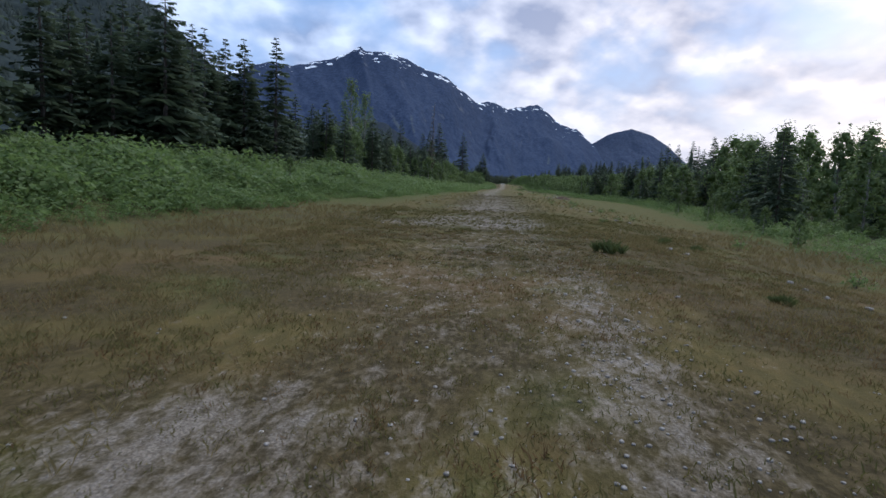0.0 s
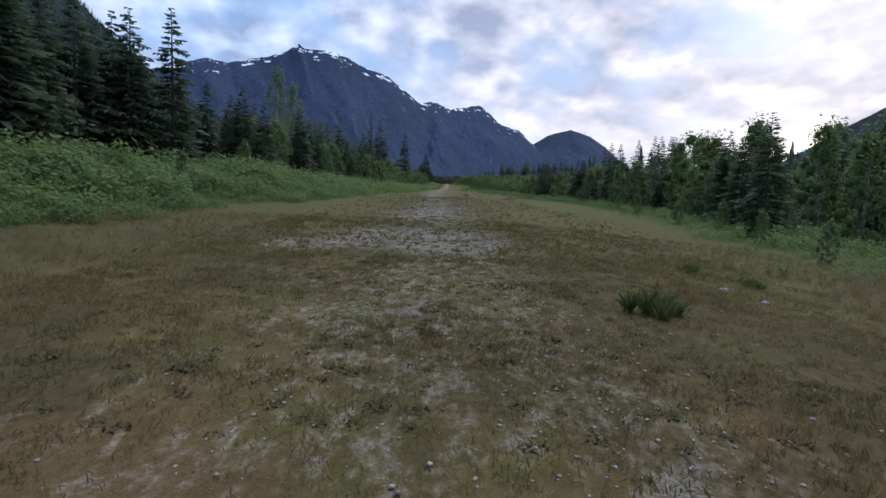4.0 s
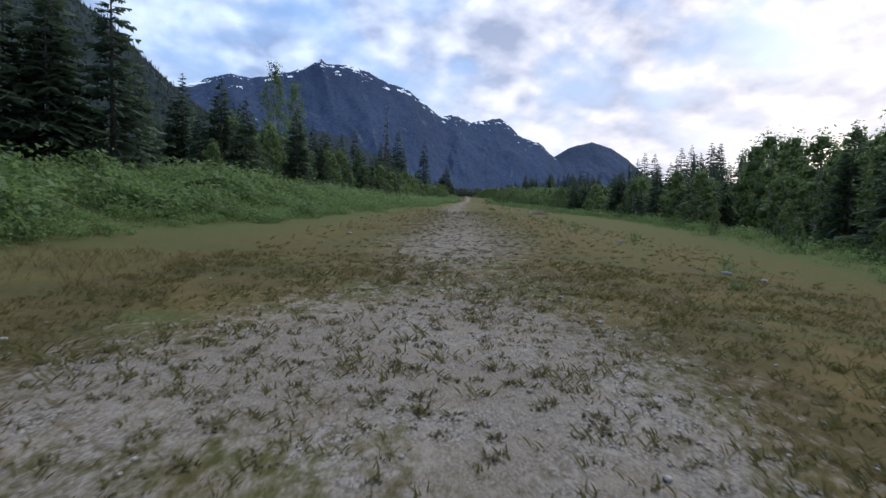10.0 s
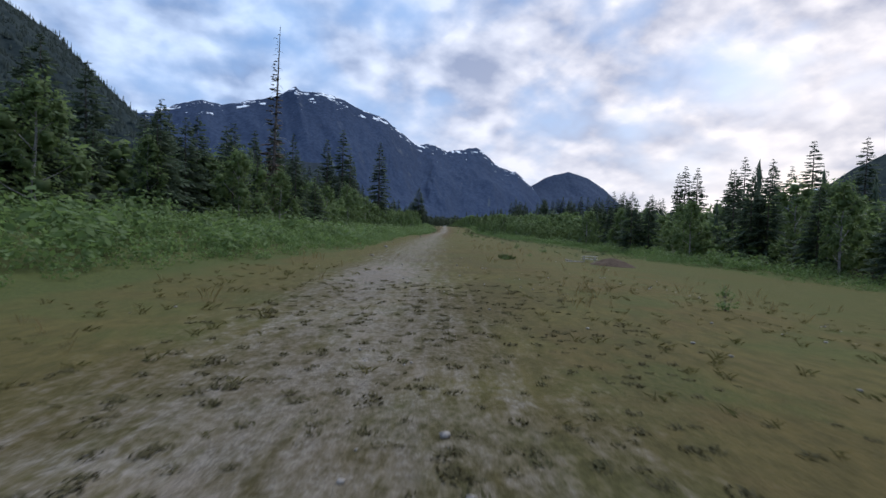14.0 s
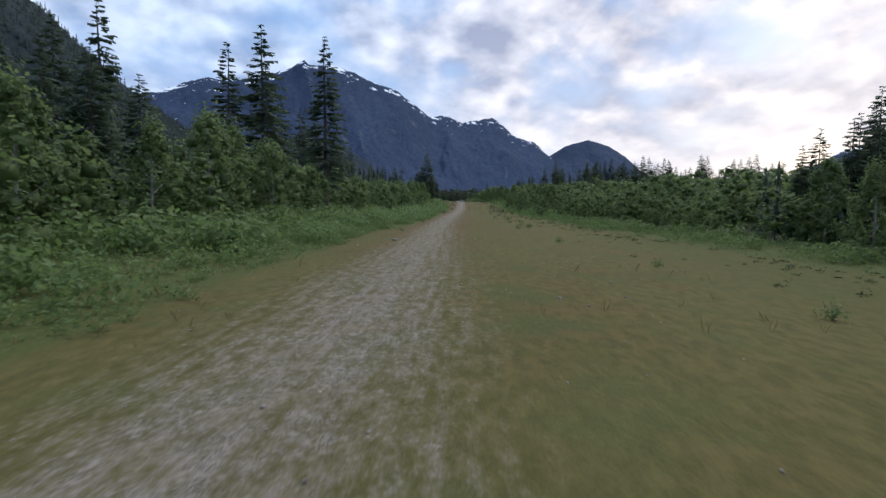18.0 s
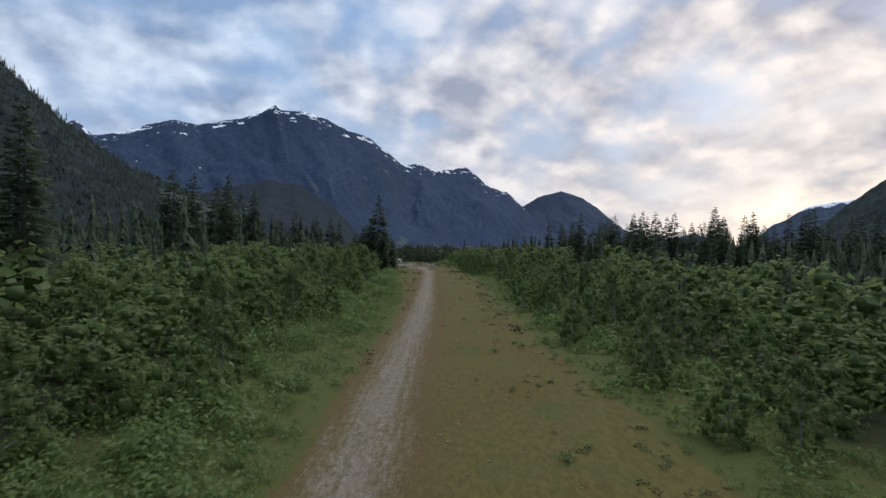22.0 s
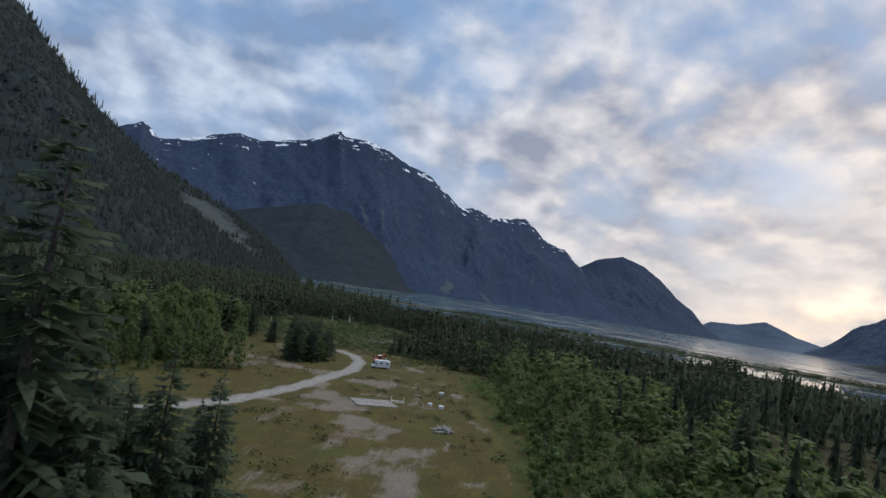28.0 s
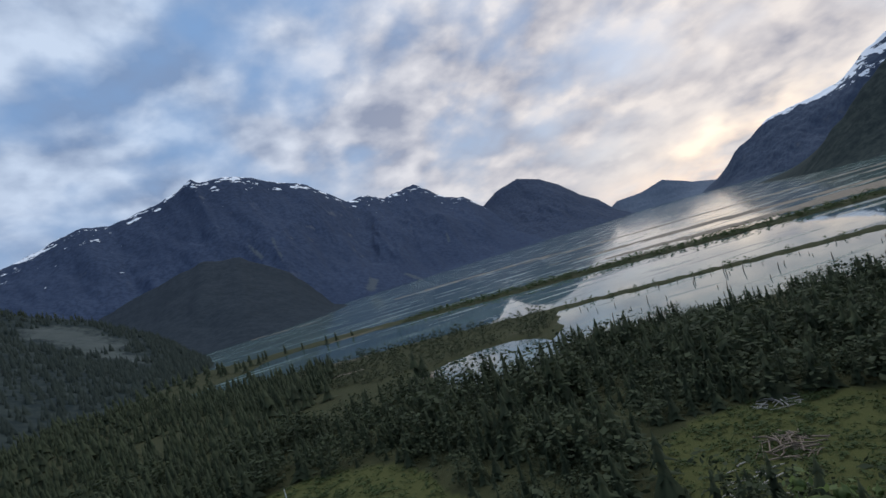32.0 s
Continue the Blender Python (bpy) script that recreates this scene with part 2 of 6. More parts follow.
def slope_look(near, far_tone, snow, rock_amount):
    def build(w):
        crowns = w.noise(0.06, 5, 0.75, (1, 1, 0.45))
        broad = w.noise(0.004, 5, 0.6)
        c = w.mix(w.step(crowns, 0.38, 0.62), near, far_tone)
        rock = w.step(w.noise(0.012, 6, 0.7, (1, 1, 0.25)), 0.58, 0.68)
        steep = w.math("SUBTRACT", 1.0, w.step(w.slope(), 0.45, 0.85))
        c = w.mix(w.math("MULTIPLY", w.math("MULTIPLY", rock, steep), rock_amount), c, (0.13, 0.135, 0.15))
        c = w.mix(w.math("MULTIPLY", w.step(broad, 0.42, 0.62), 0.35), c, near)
        c = w.mix(w.math("MULTIPLY", w.step(w.math("ADD", w.attr("scar"), w.math("MULTIPLY", w.math("SUBTRACT", crowns, 0.5), 1.6)), 0.30, 0.95), 0.48), c, w.mix(w.noise(0.05), (0.080, 0.095, 0.088), (0.13, 0.142, 0.138)))
        if snow:
            low = w.math("SUBTRACT", 1.0, w.step(w.height(), 170, 360))
            patch = w.math("ADD", w.math("MULTIPLY", low, -1.0), w.math("ADD", w.noise(0.013, 5, 0.62, (1, 1, 2.2)), w.math("MULTIPLY", w.attr("crest"), 0.165)))
            c = w.mix(w.step(patch, snow, snow + 0.035), c, (0.74, 0.77, 0.82))
        return c, crowns, 0.2
    return build


def plain(a, b, scale=3.0):
    def build(w):
        g = w.noise(scale, 5, 0.65)
        return w.mix(w.step(g, 0.3, 0.7), a, b), g, 0.3
    return build


GROUND = material("ground", ground_look, 0.95, 0.1)
SPRUCE = material("spruce_needles", leaf_look((0.052, 0.074, 0.046), (0.092, 0.120, 0.068), (0.078, 0.098, 0.056)), 0.75, 0.2, 0, 0.35)
# darker copy of the spruce foliage, with shade put into the colour
SHADED_FOLIAGE = material("shaded_foliage", leaf_look((0.030, 0.040, 0.022), (0.056, 0.070, 0.036), (0.046, 0.054, 0.030)), 0.8, 0.15, 0, 0.25)
SLOPE_WOOD = material("slope_wood", leaf_look((0.022, 0.030, 0.028), (0.034, 0.044, 0.038), (0.029, 0.037, 0.032)), 0.9, 0.05)
ALDER = material("alder_leaves", leaf_look((0.104, 0.148, 0.052), (0.164, 0.222, 0.074), (0.154, 0.198, 0.068)), 0.6, 0.3, 0, 0.58)
SHRUB = material("shrub_leaves", leaf_look((0.090, 0.140, 0.042), (0.180, 0.255, 0.080), (0.150, 0.205, 0.066)), 0.6, 0.3, 0, 0.55)
REGROWTH = material("field_regrowth", leaf_look((0.030, 0.050, 0.015), (0.058, 0.090, 0.027), (0.055, 0.070, 0.026)), 0.7, 0.2, 0, 0.3)
GRASS = material("grass_blades", leaf_look((0.084, 0.078, 0.026), (0.160, 0.132, 0.054), (0.084, 0.096, 0.028)), 0.85, 0.1, 0, 0.4)
RUSSET = material("russet_grass", leaf_look((0.105, 0.066, 0.030), (0.185, 0.120, 0.056), (0.125, 0.098, 0.038)), 0.85, 0.1, 0, 0.4)
CUSHION = material("cushion_grass", leaf_look((0.068, 0.060, 0.030), (0.122, 0.106, 0.056), (0.094, 0.092, 0.040)), 0.9, 0.1, 0, 0.3)
STRAW = material("seed_grass", leaf_look((0.165, 0.130, 0.052), (0.280, 0.220, 0.105), (0.18, 0.13, 0.055)), 0.85, 0.1, 0, 0.4)
LONG_GRASS = material("long_grass", leaf_look((0.070, 0.092, 0.030), (0.130, 0.155, 0.055), (0.110, 0.120, 0.040)), 0.8, 0.15, 0, 0.4)
BARK = material("spruce_bark", bark_look((0.055, 0.045, 0.038), (0.16, 0.135, 0.115)), 0.9)
PALE_BARK = material("alder_bark", bark_look((0.14, 0.13, 0.115), (0.34, 0.32, 0.29)), 0.85)
GREY_WOOD = material("weathered_wood", bark_look((0.20, 0.19, 0.175), (0.42, 0.40, 0.37)), 0.85)
ROCK = material("rock", plain((0.13, 0.115, 0.098), (0.36, 0.33, 0.29), 9.0), 0.9)
# distance haze is put into the blue base colours of massif and dome
HAZED_MASSIF = material("hazed_massif", slope_look((0.027, 0.040, 0.073), (0.043, 0.061, 0.105), 0.715, 0.8), 0.95, 0.05)
HAZED_DOME = material("hazed_dome", slope_look((0.030, 0.042, 0.070), (0.048, 0.064, 0.104), 0, 0.4), 0.95, 0.05)
HILL = material("near_slope", slope_look((0.018, 0.026, 0.028), (0.036, 0.046, 0.043), 0, 0.5), 0.95, 0.05)
# the farthest hills: heavier haze painted in as a paler blue
HAZED_INLET = material("hazed_inlet_hills", slope_look((0.130, 0.158, 0.205), (0.160, 0.190, 0.240), 0, 0.3), 0.95, 0.05)


# ---- builders ----
def mesh_of(name, V, F):
    V, F = np.asarray(V, np.float32), np.asarray(F, np.int32)
    me = bpy.data.meshes.new(name)
    n, k = F.shape
    me.vertices.add(len(V))
    me.vertices.foreach_set("co", V.ravel())
    me.loops.add(n * k)
    me.loops.foreach_set("vertex_index", F.ravel())
    me.polygons.add(n)
    me.polygons.foreach_set("loop_start", np.arange(0, n * k, k, dtype=np.int32))
    me.update(calc_edges=True)
    return me


def sheet(name, V, F, mat, parent=None, smooth=False, label=""):
    me = mesh_of(name, V, F)
    me.materials.append(mat)
    if smooth:
        me.polygons.foreach_set("use_smooth", np.ones(len(me.polygons), bool))
    ob = new(name, me)
    if parent is not None:
        ob.parent = parent
    return tagged(ob, label)


def part(name, bm, mat, parent=None, label=""):
    me = bpy.data.meshes.new(name)
    bm.to_mesh(me)
    bm.free()
    me.materials.append(mat)
    ob = new(name, me)
    if parent is not None:
        ob.parent = parent
    return tagged(ob, label)


def base(name, x, y, z, turn=0.0, scale=1.0):
    ob = new(name)
    ob.matrix_basis = pose(x, y, z, 0, 0, turn) @ Matrix.Diagonal((scale, scale, scale, 1))
    return ob


def grid_faces(nx, ny):
    i = np.arange(nx * ny).reshape(ny, nx)
    return np.stack([i[:-1, :-1], i[:-1, 1:], i[1:, 1:], i[1:, :-1]], -1).reshape(-1, 4)


def value_noise(x, y, seed=0):
    x, y = np.asarray(x, float), np.asarray(y, float)
    xi, yi = np.floor(x).astype(np.int64), np.floor(y).astype(np.int64)
    fx, fy = x - xi, y - yi
    fx, fy = fx * fx * (3 - 2 * fx), fy * fy * (3 - 2 * fy)

    def h(a, b):
        n = (a * 374761393 + b * 668265263 + seed * 1442695041) & 0x7FFFFFFF
        n = ((n ^ (n >> 13)) * 1274126177) & 0x7FFFFFFF
        return ((n ^ (n >> 16)) & 0xFFFF) / 65535.0
    a, b, c, d = h(xi, yi), h(xi + 1, yi), h(xi, yi + 1), h(xi + 1, yi + 1)
    return (a * (1 - fx) + b * fx) * (1 - fy) + (c * (1 - fx) + d * fx) * fy


def fbm(x, y, octaves=4, seed=0, gain=0.5):
    total, amp, norm = 0.0, 1.0, 0.0
    for k in range(octaves):
        total = total + amp * value_noise(x * 2**k, y * 2**k, seed + k * 17)
        norm += amp
        amp *= gain
    return total / norm


# ---- the lie of the land ----
TRACK = ((-80, -1.5), (0, -1.5), (12, -1.6), (30, -1.8), (60, -0.8), (90, -1.0), (110, -1.8), (150, -2.8), (200, -2.5), (240, -2.1), (260, -2.2), (330, -0.6), (390, 1.25), (455, 2.0), (490, 1.2), (508, -0.5), (525, -3), (540, -9), (552, -18), (562, -22))
ROAD = ((-110, 478), (-78, 496), (-55, 511), (-41, 521.5), (-34, 528.5), (-28.5, 539), (-24.8, 553), (-22.5, 569), (-20.5, 584), (-21.5, 598), (-25, 607), (-30, 612))


RISE = 3.0


def smooth(a, b, v):
    u = np.clip((np.asarray(v, float) - a) / (b - a), 0, 1)
    return u * u * (3 - 2 * u)


def along(points, y):
    p = np.array(points, float)
    return np.interp(y, p[:, 0], p[:, 1])


def dist_to(points, x, y):
    best = np.full(np.shape(x), 1e9)
    p = np.array(points, float)
    for (ax, ay), (bx, by) in zip(p[:-1], p[1:]):
        dx, dy = bx - ax, by - ay
        k = np.clip(((x - ax) * dx + (y - ay) * dy) / (dx * dx + dy * dy), 0, 1)
        best = np.minimum(best, np.hypot(x - ax - k * dx, y - ay - k * dy))
    return best


def left_edge(y):
    """Where the mown strip meets the undergrowth on the left."""
    return np.interp(y, (-60, 0, 60, 90, 105, 136, 155, 215, 245, 270, 300, 340, 387, 420, 457, 480, 505, 512, 520, 537, 550, 568, 587, 600, 640), (-15.5, -15.5, -16, -14.5, -12.5, -12, -8.5, -8.8, -8.0, -6.0, -4.8, -3.8, -2.8, -4.2, -7, -9, -12, -17, -46, -50, -46, -45, -54, -50, -30))


def right_edge(y):
    return np.interp(y, (-60, 0, 40, 70, 100, 140, 180, 215, 250, 300, 330, 420, 480, 540, 600, 640), (17, 17, 18, 22, 27, 30.5, 27, 26, 22.5, 17.5, 16, 15.5, 13, 12, 2, -8))


def across(x, y):
    return 0.93 * x - 0.37 * y, 0.37 * x + 0.93 * y


def water_mask(x, y):
    """1 where pond, channel or inlet lie."""
    u, v = across(x, y)
    wob = (fbm(u / 45.0, v / 30.0, 3, 5) - 0.5) * 40
    pond = smooth(742, 748, v + wob * 0.35) * (1 - smooth(826, 832, v + wob * 0.3)) * smooth(-268, -258, u + wob * 0.6)
    small = 1 - smooth(17, 22, np.hypot((x - 12) * 0.9, (y - 786) * 0.55) + wob * 0.25)
    chan = smooth(848, 853, v + wob * 0.2) * (1 - smooth(982, 990, v + wob * 0.4)) * smooth(-540, -520, u + wob)
    bars = fbm(u / 420.0 + 3, v / 60.0, 4, 9)
    lake = smooth(1040, 1050, v + wob * 0.8 + np.clip(-u - 420, 0, 900) * 0.02) * (1 - smooth(0.600, 0.625, bars) * (1 - smooth(1500, 2600, v)))
    return np.maximum(np.maximum(pond, small), np.maximum(chan, lake))


def clearings(x, y):
    """1 in the strip, the clearing at its end and the two cut fields beyond."""
    u = (fbm(x / 14.0, y / 14.0, 3, 21) - 0.5) * 9
    strip = (x > left_edge(y) + u * 0.25) & (x < right_edge(y) + u * 0.25) & (y < 622)
    field = ((x + 44) / 31) ** 2 + ((y - 664) / 54) ** 2 + u * 0.04 < 1
    cut = ((x - 35) / 21) ** 2 + ((y - 662) / 19) ** 2 + u * 0.05 < 1
    return strip | field | cut


def land(x, y):
    x, y = np.asarray(x, float), np.asarray(y, float)
    z = (fbm(x / 7.0, y / 11.0, 2, 2) - 0.5) * 0.13
    # a bank on the left, a fall to the right of the wheel track, and the far end of the strip a little higher
    bank = smooth(-1, 13, left_edge(y) - x) * np.interp(y, (120, 190, 300, 420), (1.0, 0.35, 0.25, 0.0))
    z = z + bank * (2.1 + 1.0 * fbm(x / 9, y / 13, 3, 3))
    z = z - smooth(2.5, 20, x) * np.interp(y, (190, 290, 340), (1.05, 0.5, 0.0))
    z = z + (fbm(x / 90.0, y / 90.0, 3, 4) - 0.5) * 3.0 * smooth(40, 160, np.abs(x - 2)) * (1 - smooth(600, 720, y))
    rut = np.abs(np.abs(x - along(TRACK, y)) - 0.85)
    z = z - 0.05 * (1 - smooth(0.15, 0.5, rut)) * (y < 540)
    flat = smooth(690, 760, across(x, y)[1])
    z = z * (1 - flat) - 0.9 * flat
    return z + RISE * smooth(360, 475, y) - 2.6 * water_mask(x, y)


def graded(start, step, end, growth):
    v, out = start, []
    while v < end:
        step *= growth
        v += step
        out.append(min(v, end))
    return out


def build_ground():
    right = graded(22, 0.6, 4700, 1.075)
    left = graded(18, 0.6, 4700, 1.075)
    xs = np.array([-v for v in reversed(left)] + list(np.arange(-18, 22.01, 0.5)) + right)
    ys = np.array([-1400, -600, -250, -120, -60] + list(np.arange(-40, 0, 2.5)) + list(np.arange(0, 60, 0.5)) + list(np.arange(60, 640, 1.7)) + [640] + graded(640, 1.5, 4850, 1.018))
    X, Y = np.meshgrid(xs, ys)
    Z = land(X, Y)
    ob = sheet("ground", np.stack([X, Y, Z], -1).reshape(-1, 3), grid_faces(len(xs), len(ys)), GROUND, smooth=True)
    d = np.abs(X - along(TRACK, Y))
    wide = np.interp(Y, (0, 20, 60, 80, 110, 150, 200, 240, 270, 330, 390, 455, 490, 510, 528, 552, 562), (4.6, 4.4, 7.0, 7.0, 6.3, 5.3, 6.2, 4.8, 4.3, 3.6, 3.3, 2.6, 2.6, 4.5, 5.5, 3.5, 2.0))
    g = np.interp(Y, (60, 100, 130, 200, 270, 400, 500, 520), (0.58, 0.58, 0.56, 0.58, 0.60, 0.68, 0.70, 0.78)) - (d / wide) ** 1.5 * 0.55
    g = np.maximum(np.where(Y > 566, -0.15, g), np.where(Y > 505, -0.15, -0.6))
    # bare patches of the take-off run, thin cover to the right of the wheel track
    bare = lambda cx, cy, rx, ry, a: a * np.exp(-(((X - cx) / rx) ** 2 + ((Y - cy) / ry) ** 2))
    early = smooth(60, 42, Y)
    g = np.where(Y < 130, g * (1 - early) + early * (0.33 - 0.05 * np.abs(X + 0.6)), g)
    g = g + bare(-2.9, 4.4, 1.6, 1.8, 0.42) + bare(1.9, 7.5, 0.9, 6.0, 0.36) + bare(-3.0, 14.5, 2.4, 3.6, 0.09) + bare(2.3, 14.5, 0.8, 3.5, 0.26)
    g = g + bare(-1.9, 37.0, 4.2, 4.6, 0.62) - bare(-2.4, 29.6, 1.6, 1.1, 0.45) + bare(0.6, 32, 1.8, 5.0, 0.25) + bare(-1.2, 54, 2.6, 10, 0.24) + bare(-2.4, 20.8, 1.3, 1.4, 0.18) + bare(-0.6, 22.6, 1.0, 3.0, 0.16) + bare(1.6, 21.5, 1.0, 4.0, 0.14) + bare(-3.2, 25.5, 2.2, 1.6, 0.2) + bare(-5.6, 33.3, 2.2, 2.8, 0.5) + bare(-2.8, 14.2, 1.4, 1.6, 0.05) + bare(1.5, 33.5, 1.6, 2.4, 0.2) + bare(-3.5, 134, 1.6, 7, 0.3)
    g = g + bare(6.5, 300, 2.6, 5, 0.5) + bare(5.6, 480, 2.4, 6, 0.55) + bare(-10, 556, 4, 4, 0.6) + bare(-29, 575, 6.0, 2.6, 1.3) + bare(-37, 580, 6.0, 2.6, 1.2) + bare(-44, 577, 5, 3, 0.8) + bare(-36, 571, 5, 4, 0.7) + bare(-12, 574, 7, 5, 0.6) + bare(-3, 561, 5, 4, 0.45) + bare(-10, 600, 6, 5, 0.6) + bare(2, 575, 4, 5, 0.4) + bare(6.9, 396, 1.6, 5, 0.4) + bare(8.5, 414, 1.6, 4, 0.4) + bare(6, 466, 1.2, 4, 0.5) + bare(-6, 588, 8, 9, 0.32)
    g = g + np.where(Y > 497, (fbm(X / 3.5, Y / 4.5, 4, 51) - 0.5) * 2.6 + 0.04, 0)
    g = np.where(Y > 616, -0.6, g)
    road = dist_to(ROAD, X, Y)
    g = np.maximum(g, 1.6 - smooth(1.1, 2.1, road) * 2.4)
    clear = clearings(X, Y)
    g = np.where(clear | (road < 3), g, -0.8)
    shore = (across(X, Y)[1] > 735) & (Y > 700)
    sand = fbm(X / 60.0, Y / 25.0, 3, 31)
    g = np.where(shore, np.where(across(X, Y)[1] > 1045, 1.1, (sand - 0.62) * 5), g)
    lush = np.where(clear, 0.0, 1.0)
    edge = np.maximum(left_edge(Y) + 3.0 - X, X - right_edge(Y) + 3.0)
    lush = np.maximum(lush, np.where(Y < 610, smooth(1.2, 4.2, edge) * 0.3, 0))
    lush = np.maximum(lush, smooth(-8.0, -14.0, X) * np.interp(Y, (40, 70, 150, 170), (0.4, 0.75, 0.75, 0)))
    lush = np.maximum(lush, smooth(12, 21, X) * np.where(Y < 260, 0.4, 0))
    lush = np.where(Y > 622, 0.95, lush)
    green = smooth(0.47, 0.60, fbm(X / 7.0, Y / 5.0, 4, 57)) * smooth(495, 520, Y) * 0.55
    lush = np.where(clear & (Y < 622), np.maximum(lush, green), lush)
    road_side = smooth(9, 3, road)
    # the wood tone also darkens the cut fields by a third
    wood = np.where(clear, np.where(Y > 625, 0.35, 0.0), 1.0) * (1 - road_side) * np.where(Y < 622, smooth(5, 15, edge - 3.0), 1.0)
    # brown mask: strongest near the start, then along the track and in the clearing
    brown_ground = np.maximum(np.maximum(smooth(62, 38, Y), smooth(490, 520, Y) * smooth(640, 620, Y) * 0.8), smooth(210, 120, Y) * np.exp(-((X + 1.0) / 5.5) ** 2)) * smooth(0.30, 0.60, fbm(X / 1.6, Y / 2.2, 3, 61)) * np.interp(Y, (8, 24), (0.95, 0.65))
    for name, val in (("gravel", g), ("lush", lush), ("wood", wood), ("brown_ground", brown_ground), ("worn", smooth(50, 130, Y)), ("margin", np.exp(-((d - 2.6) / 1.5) ** 2) * smooth(190, 280, Y) * smooth(520, 490, Y) + np.exp(-((Y - 14.5) / 4.5) ** 2) * smooth(0.34, 0.56, fbm(X / 1.8, Y / 1.8, 3, 67))), ("road", 1 - smooth(0.9, 1.9, road)), ("olive", smooth(70, 140, Y) * smooth(0.2, 0.5, fbm(X / 5.0, Y / 9.0, 3, 63)))):
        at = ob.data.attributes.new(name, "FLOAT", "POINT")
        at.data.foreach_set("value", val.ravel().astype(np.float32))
    return tagged(ob, "brown-green grass airstrip with bare gravel tracks", "ground", kind="structure")


build_ground()


def water_look():
    m = bpy.data.materials.new("glacial_water")
    m.use_nodes = True
    nt = m.node_tree
    p = nt.nodes["Principled BSDF"]
    w = Writer(nt)
    w.put(w.mix(w.step(w.noise(0.006, 4, 0.6, (1, 3, 1)), 0.4, 0.6), (0.050, 0.085, 0.090), (0.085, 0.130, 0.120)), p.inputs["Base Color"])
    place = nt.nodes.new("ShaderNodeSeparateXYZ")
    nt.links.new(w.co, place.inputs[0])
    # the open inlet is ruffled by wind, the pond lies still
    wind = w.math("MULTIPLY", w.step(place.outputs[1], 930.0, 1150.0), 0.07)
    w.put(w.math("ADD", w.math("MULTIPLY", w.step(w.noise(0.012, 4, 0.6, (1, 5, 1)), 0.52, 0.64), 0.26), w.math("ADD", wind, 0.015)), p.inputs["Roughness"])
    p.inputs["IOR"].default_value = 1.33
    b = nt.nodes.new("ShaderNodeBump")
    b.inputs["Strength"].default_value, b.inputs["Distance"].default_value = 0.012, 0.2
    w.put(w.noise(0.5, 3), b.inputs["Height"])
    nt.links.new(b.outputs[0], p.inputs["Normal"])
    return m


WATER = water_look()
xs, ys = np.linspace(-2600, 4600, 40), np.linspace(640, 4840, 40)
X, Y = np.meshgrid(xs, ys)
tagged(sheet("water", np.stack([X, Y, X * 0 + RISE - 1.25], -1).reshape(-1, 3), grid_faces(40, 40), WATER, smooth=True), "still grey-green glacial water of ponds and inlet", "water", kind="structure")


# ---- mountains ----
def mountain(name, ridge, foot, mat, label, seed, rough=60.0, jag=10.0, back=700.0, sharp=1.15, nu=260, nv=90, scars=()):
    """A range between its foot line and its ridge line; both have one entry (x, y, z) for each bend."""
    ridge, foot = np.array(ridge, float), np.array(foot, float)
    s = np.concatenate([[0], np.cumsum(np.hypot(*np.diff(ridge[:, :2], axis=0).T))])
    u = np.linspace(0, s[-1], nu)
    R = np.stack([np.interp(u, s, ridge[:, i]) for i in range(3)], -1)
    Fo = np.stack([np.interp(u, s, foot[:, i]) for i in range(2)], -1)
    kern = np.hanning(9)
    kern /= kern.sum()
    Fo = np.stack([np.convolve(np.pad(Fo[:, i], 4, mode="edge"), kern, "valid") for i in range(2)], -1)
    R[:, 2] += (fbm(u / 55.0, u * 0 + seed, 4, seed) - 0.5) * jag * 2
    v = np.linspace(0, 1.25, nv)
    V = np.zeros((nv, nu, 3))
    for k, w in enumerate(v):
        if w <= 1:
            xy = Fo + (R[:, :2] - Fo) * w
            spur = fbm(u / 260.0 + 7 * seed, u * 0 + w * 2.2, 5, seed + 3, 0.55) - 0.5
            z = R[:, 2] * w**sharp + spur * rough * 4 * np.sin(math.pi * min(w, 0.96)) ** 0.8 * np.clip(R[:, 2] / 400, 0.15, 1.4)
        else:
            out = R[:, :2] - Fo
            out /= np.maximum(np.linalg.norm(out, axis=1, keepdims=True), 1e-6)
            xy = R[:, :2] + out * (w - 1) / 0.25 * back
            z = R[:, 2] * (1 - 0.8 * (w - 1) / 0.25) - 30 * (w - 1)
        V[k] = np.column_stack([xy, np.maximum(z, -3.0) if w > 0 else z * 0 - 4.0])
    ob = sheet(name, V.reshape(-1, 3), grid_faces(nu, nv), mat, smooth=True)
    crest = np.repeat(smooth(0.80, 1.0, np.minimum(v, 1))[:, None], nu, 1)
    mark = np.zeros((nv, nu))
    for width, *line in scars:
        for p, q in zip(line[:-1], line[1:]):
            p, q = np.array(p, float), np.array(q, float)
            k = np.clip(((V - p) @ (q - p)) / ((q - p) @ (q - p)), 0, 1)
            gap = np.linalg.norm(V - p - k[..., None] * (q - p), axis=-1)
            mark = np.maximum(mark, 1 - smooth(width * 0.1, width * 2.2, gap))
    for key, val in (("crest", crest), ("scar", mark)):
        at = ob.data.attributes.new(key, "FLOAT", "POINT")
        at.data.foreach_set("value", val.ravel().astype(np.float32))
    return tagged(ob, label, "mountain", kind="structure")


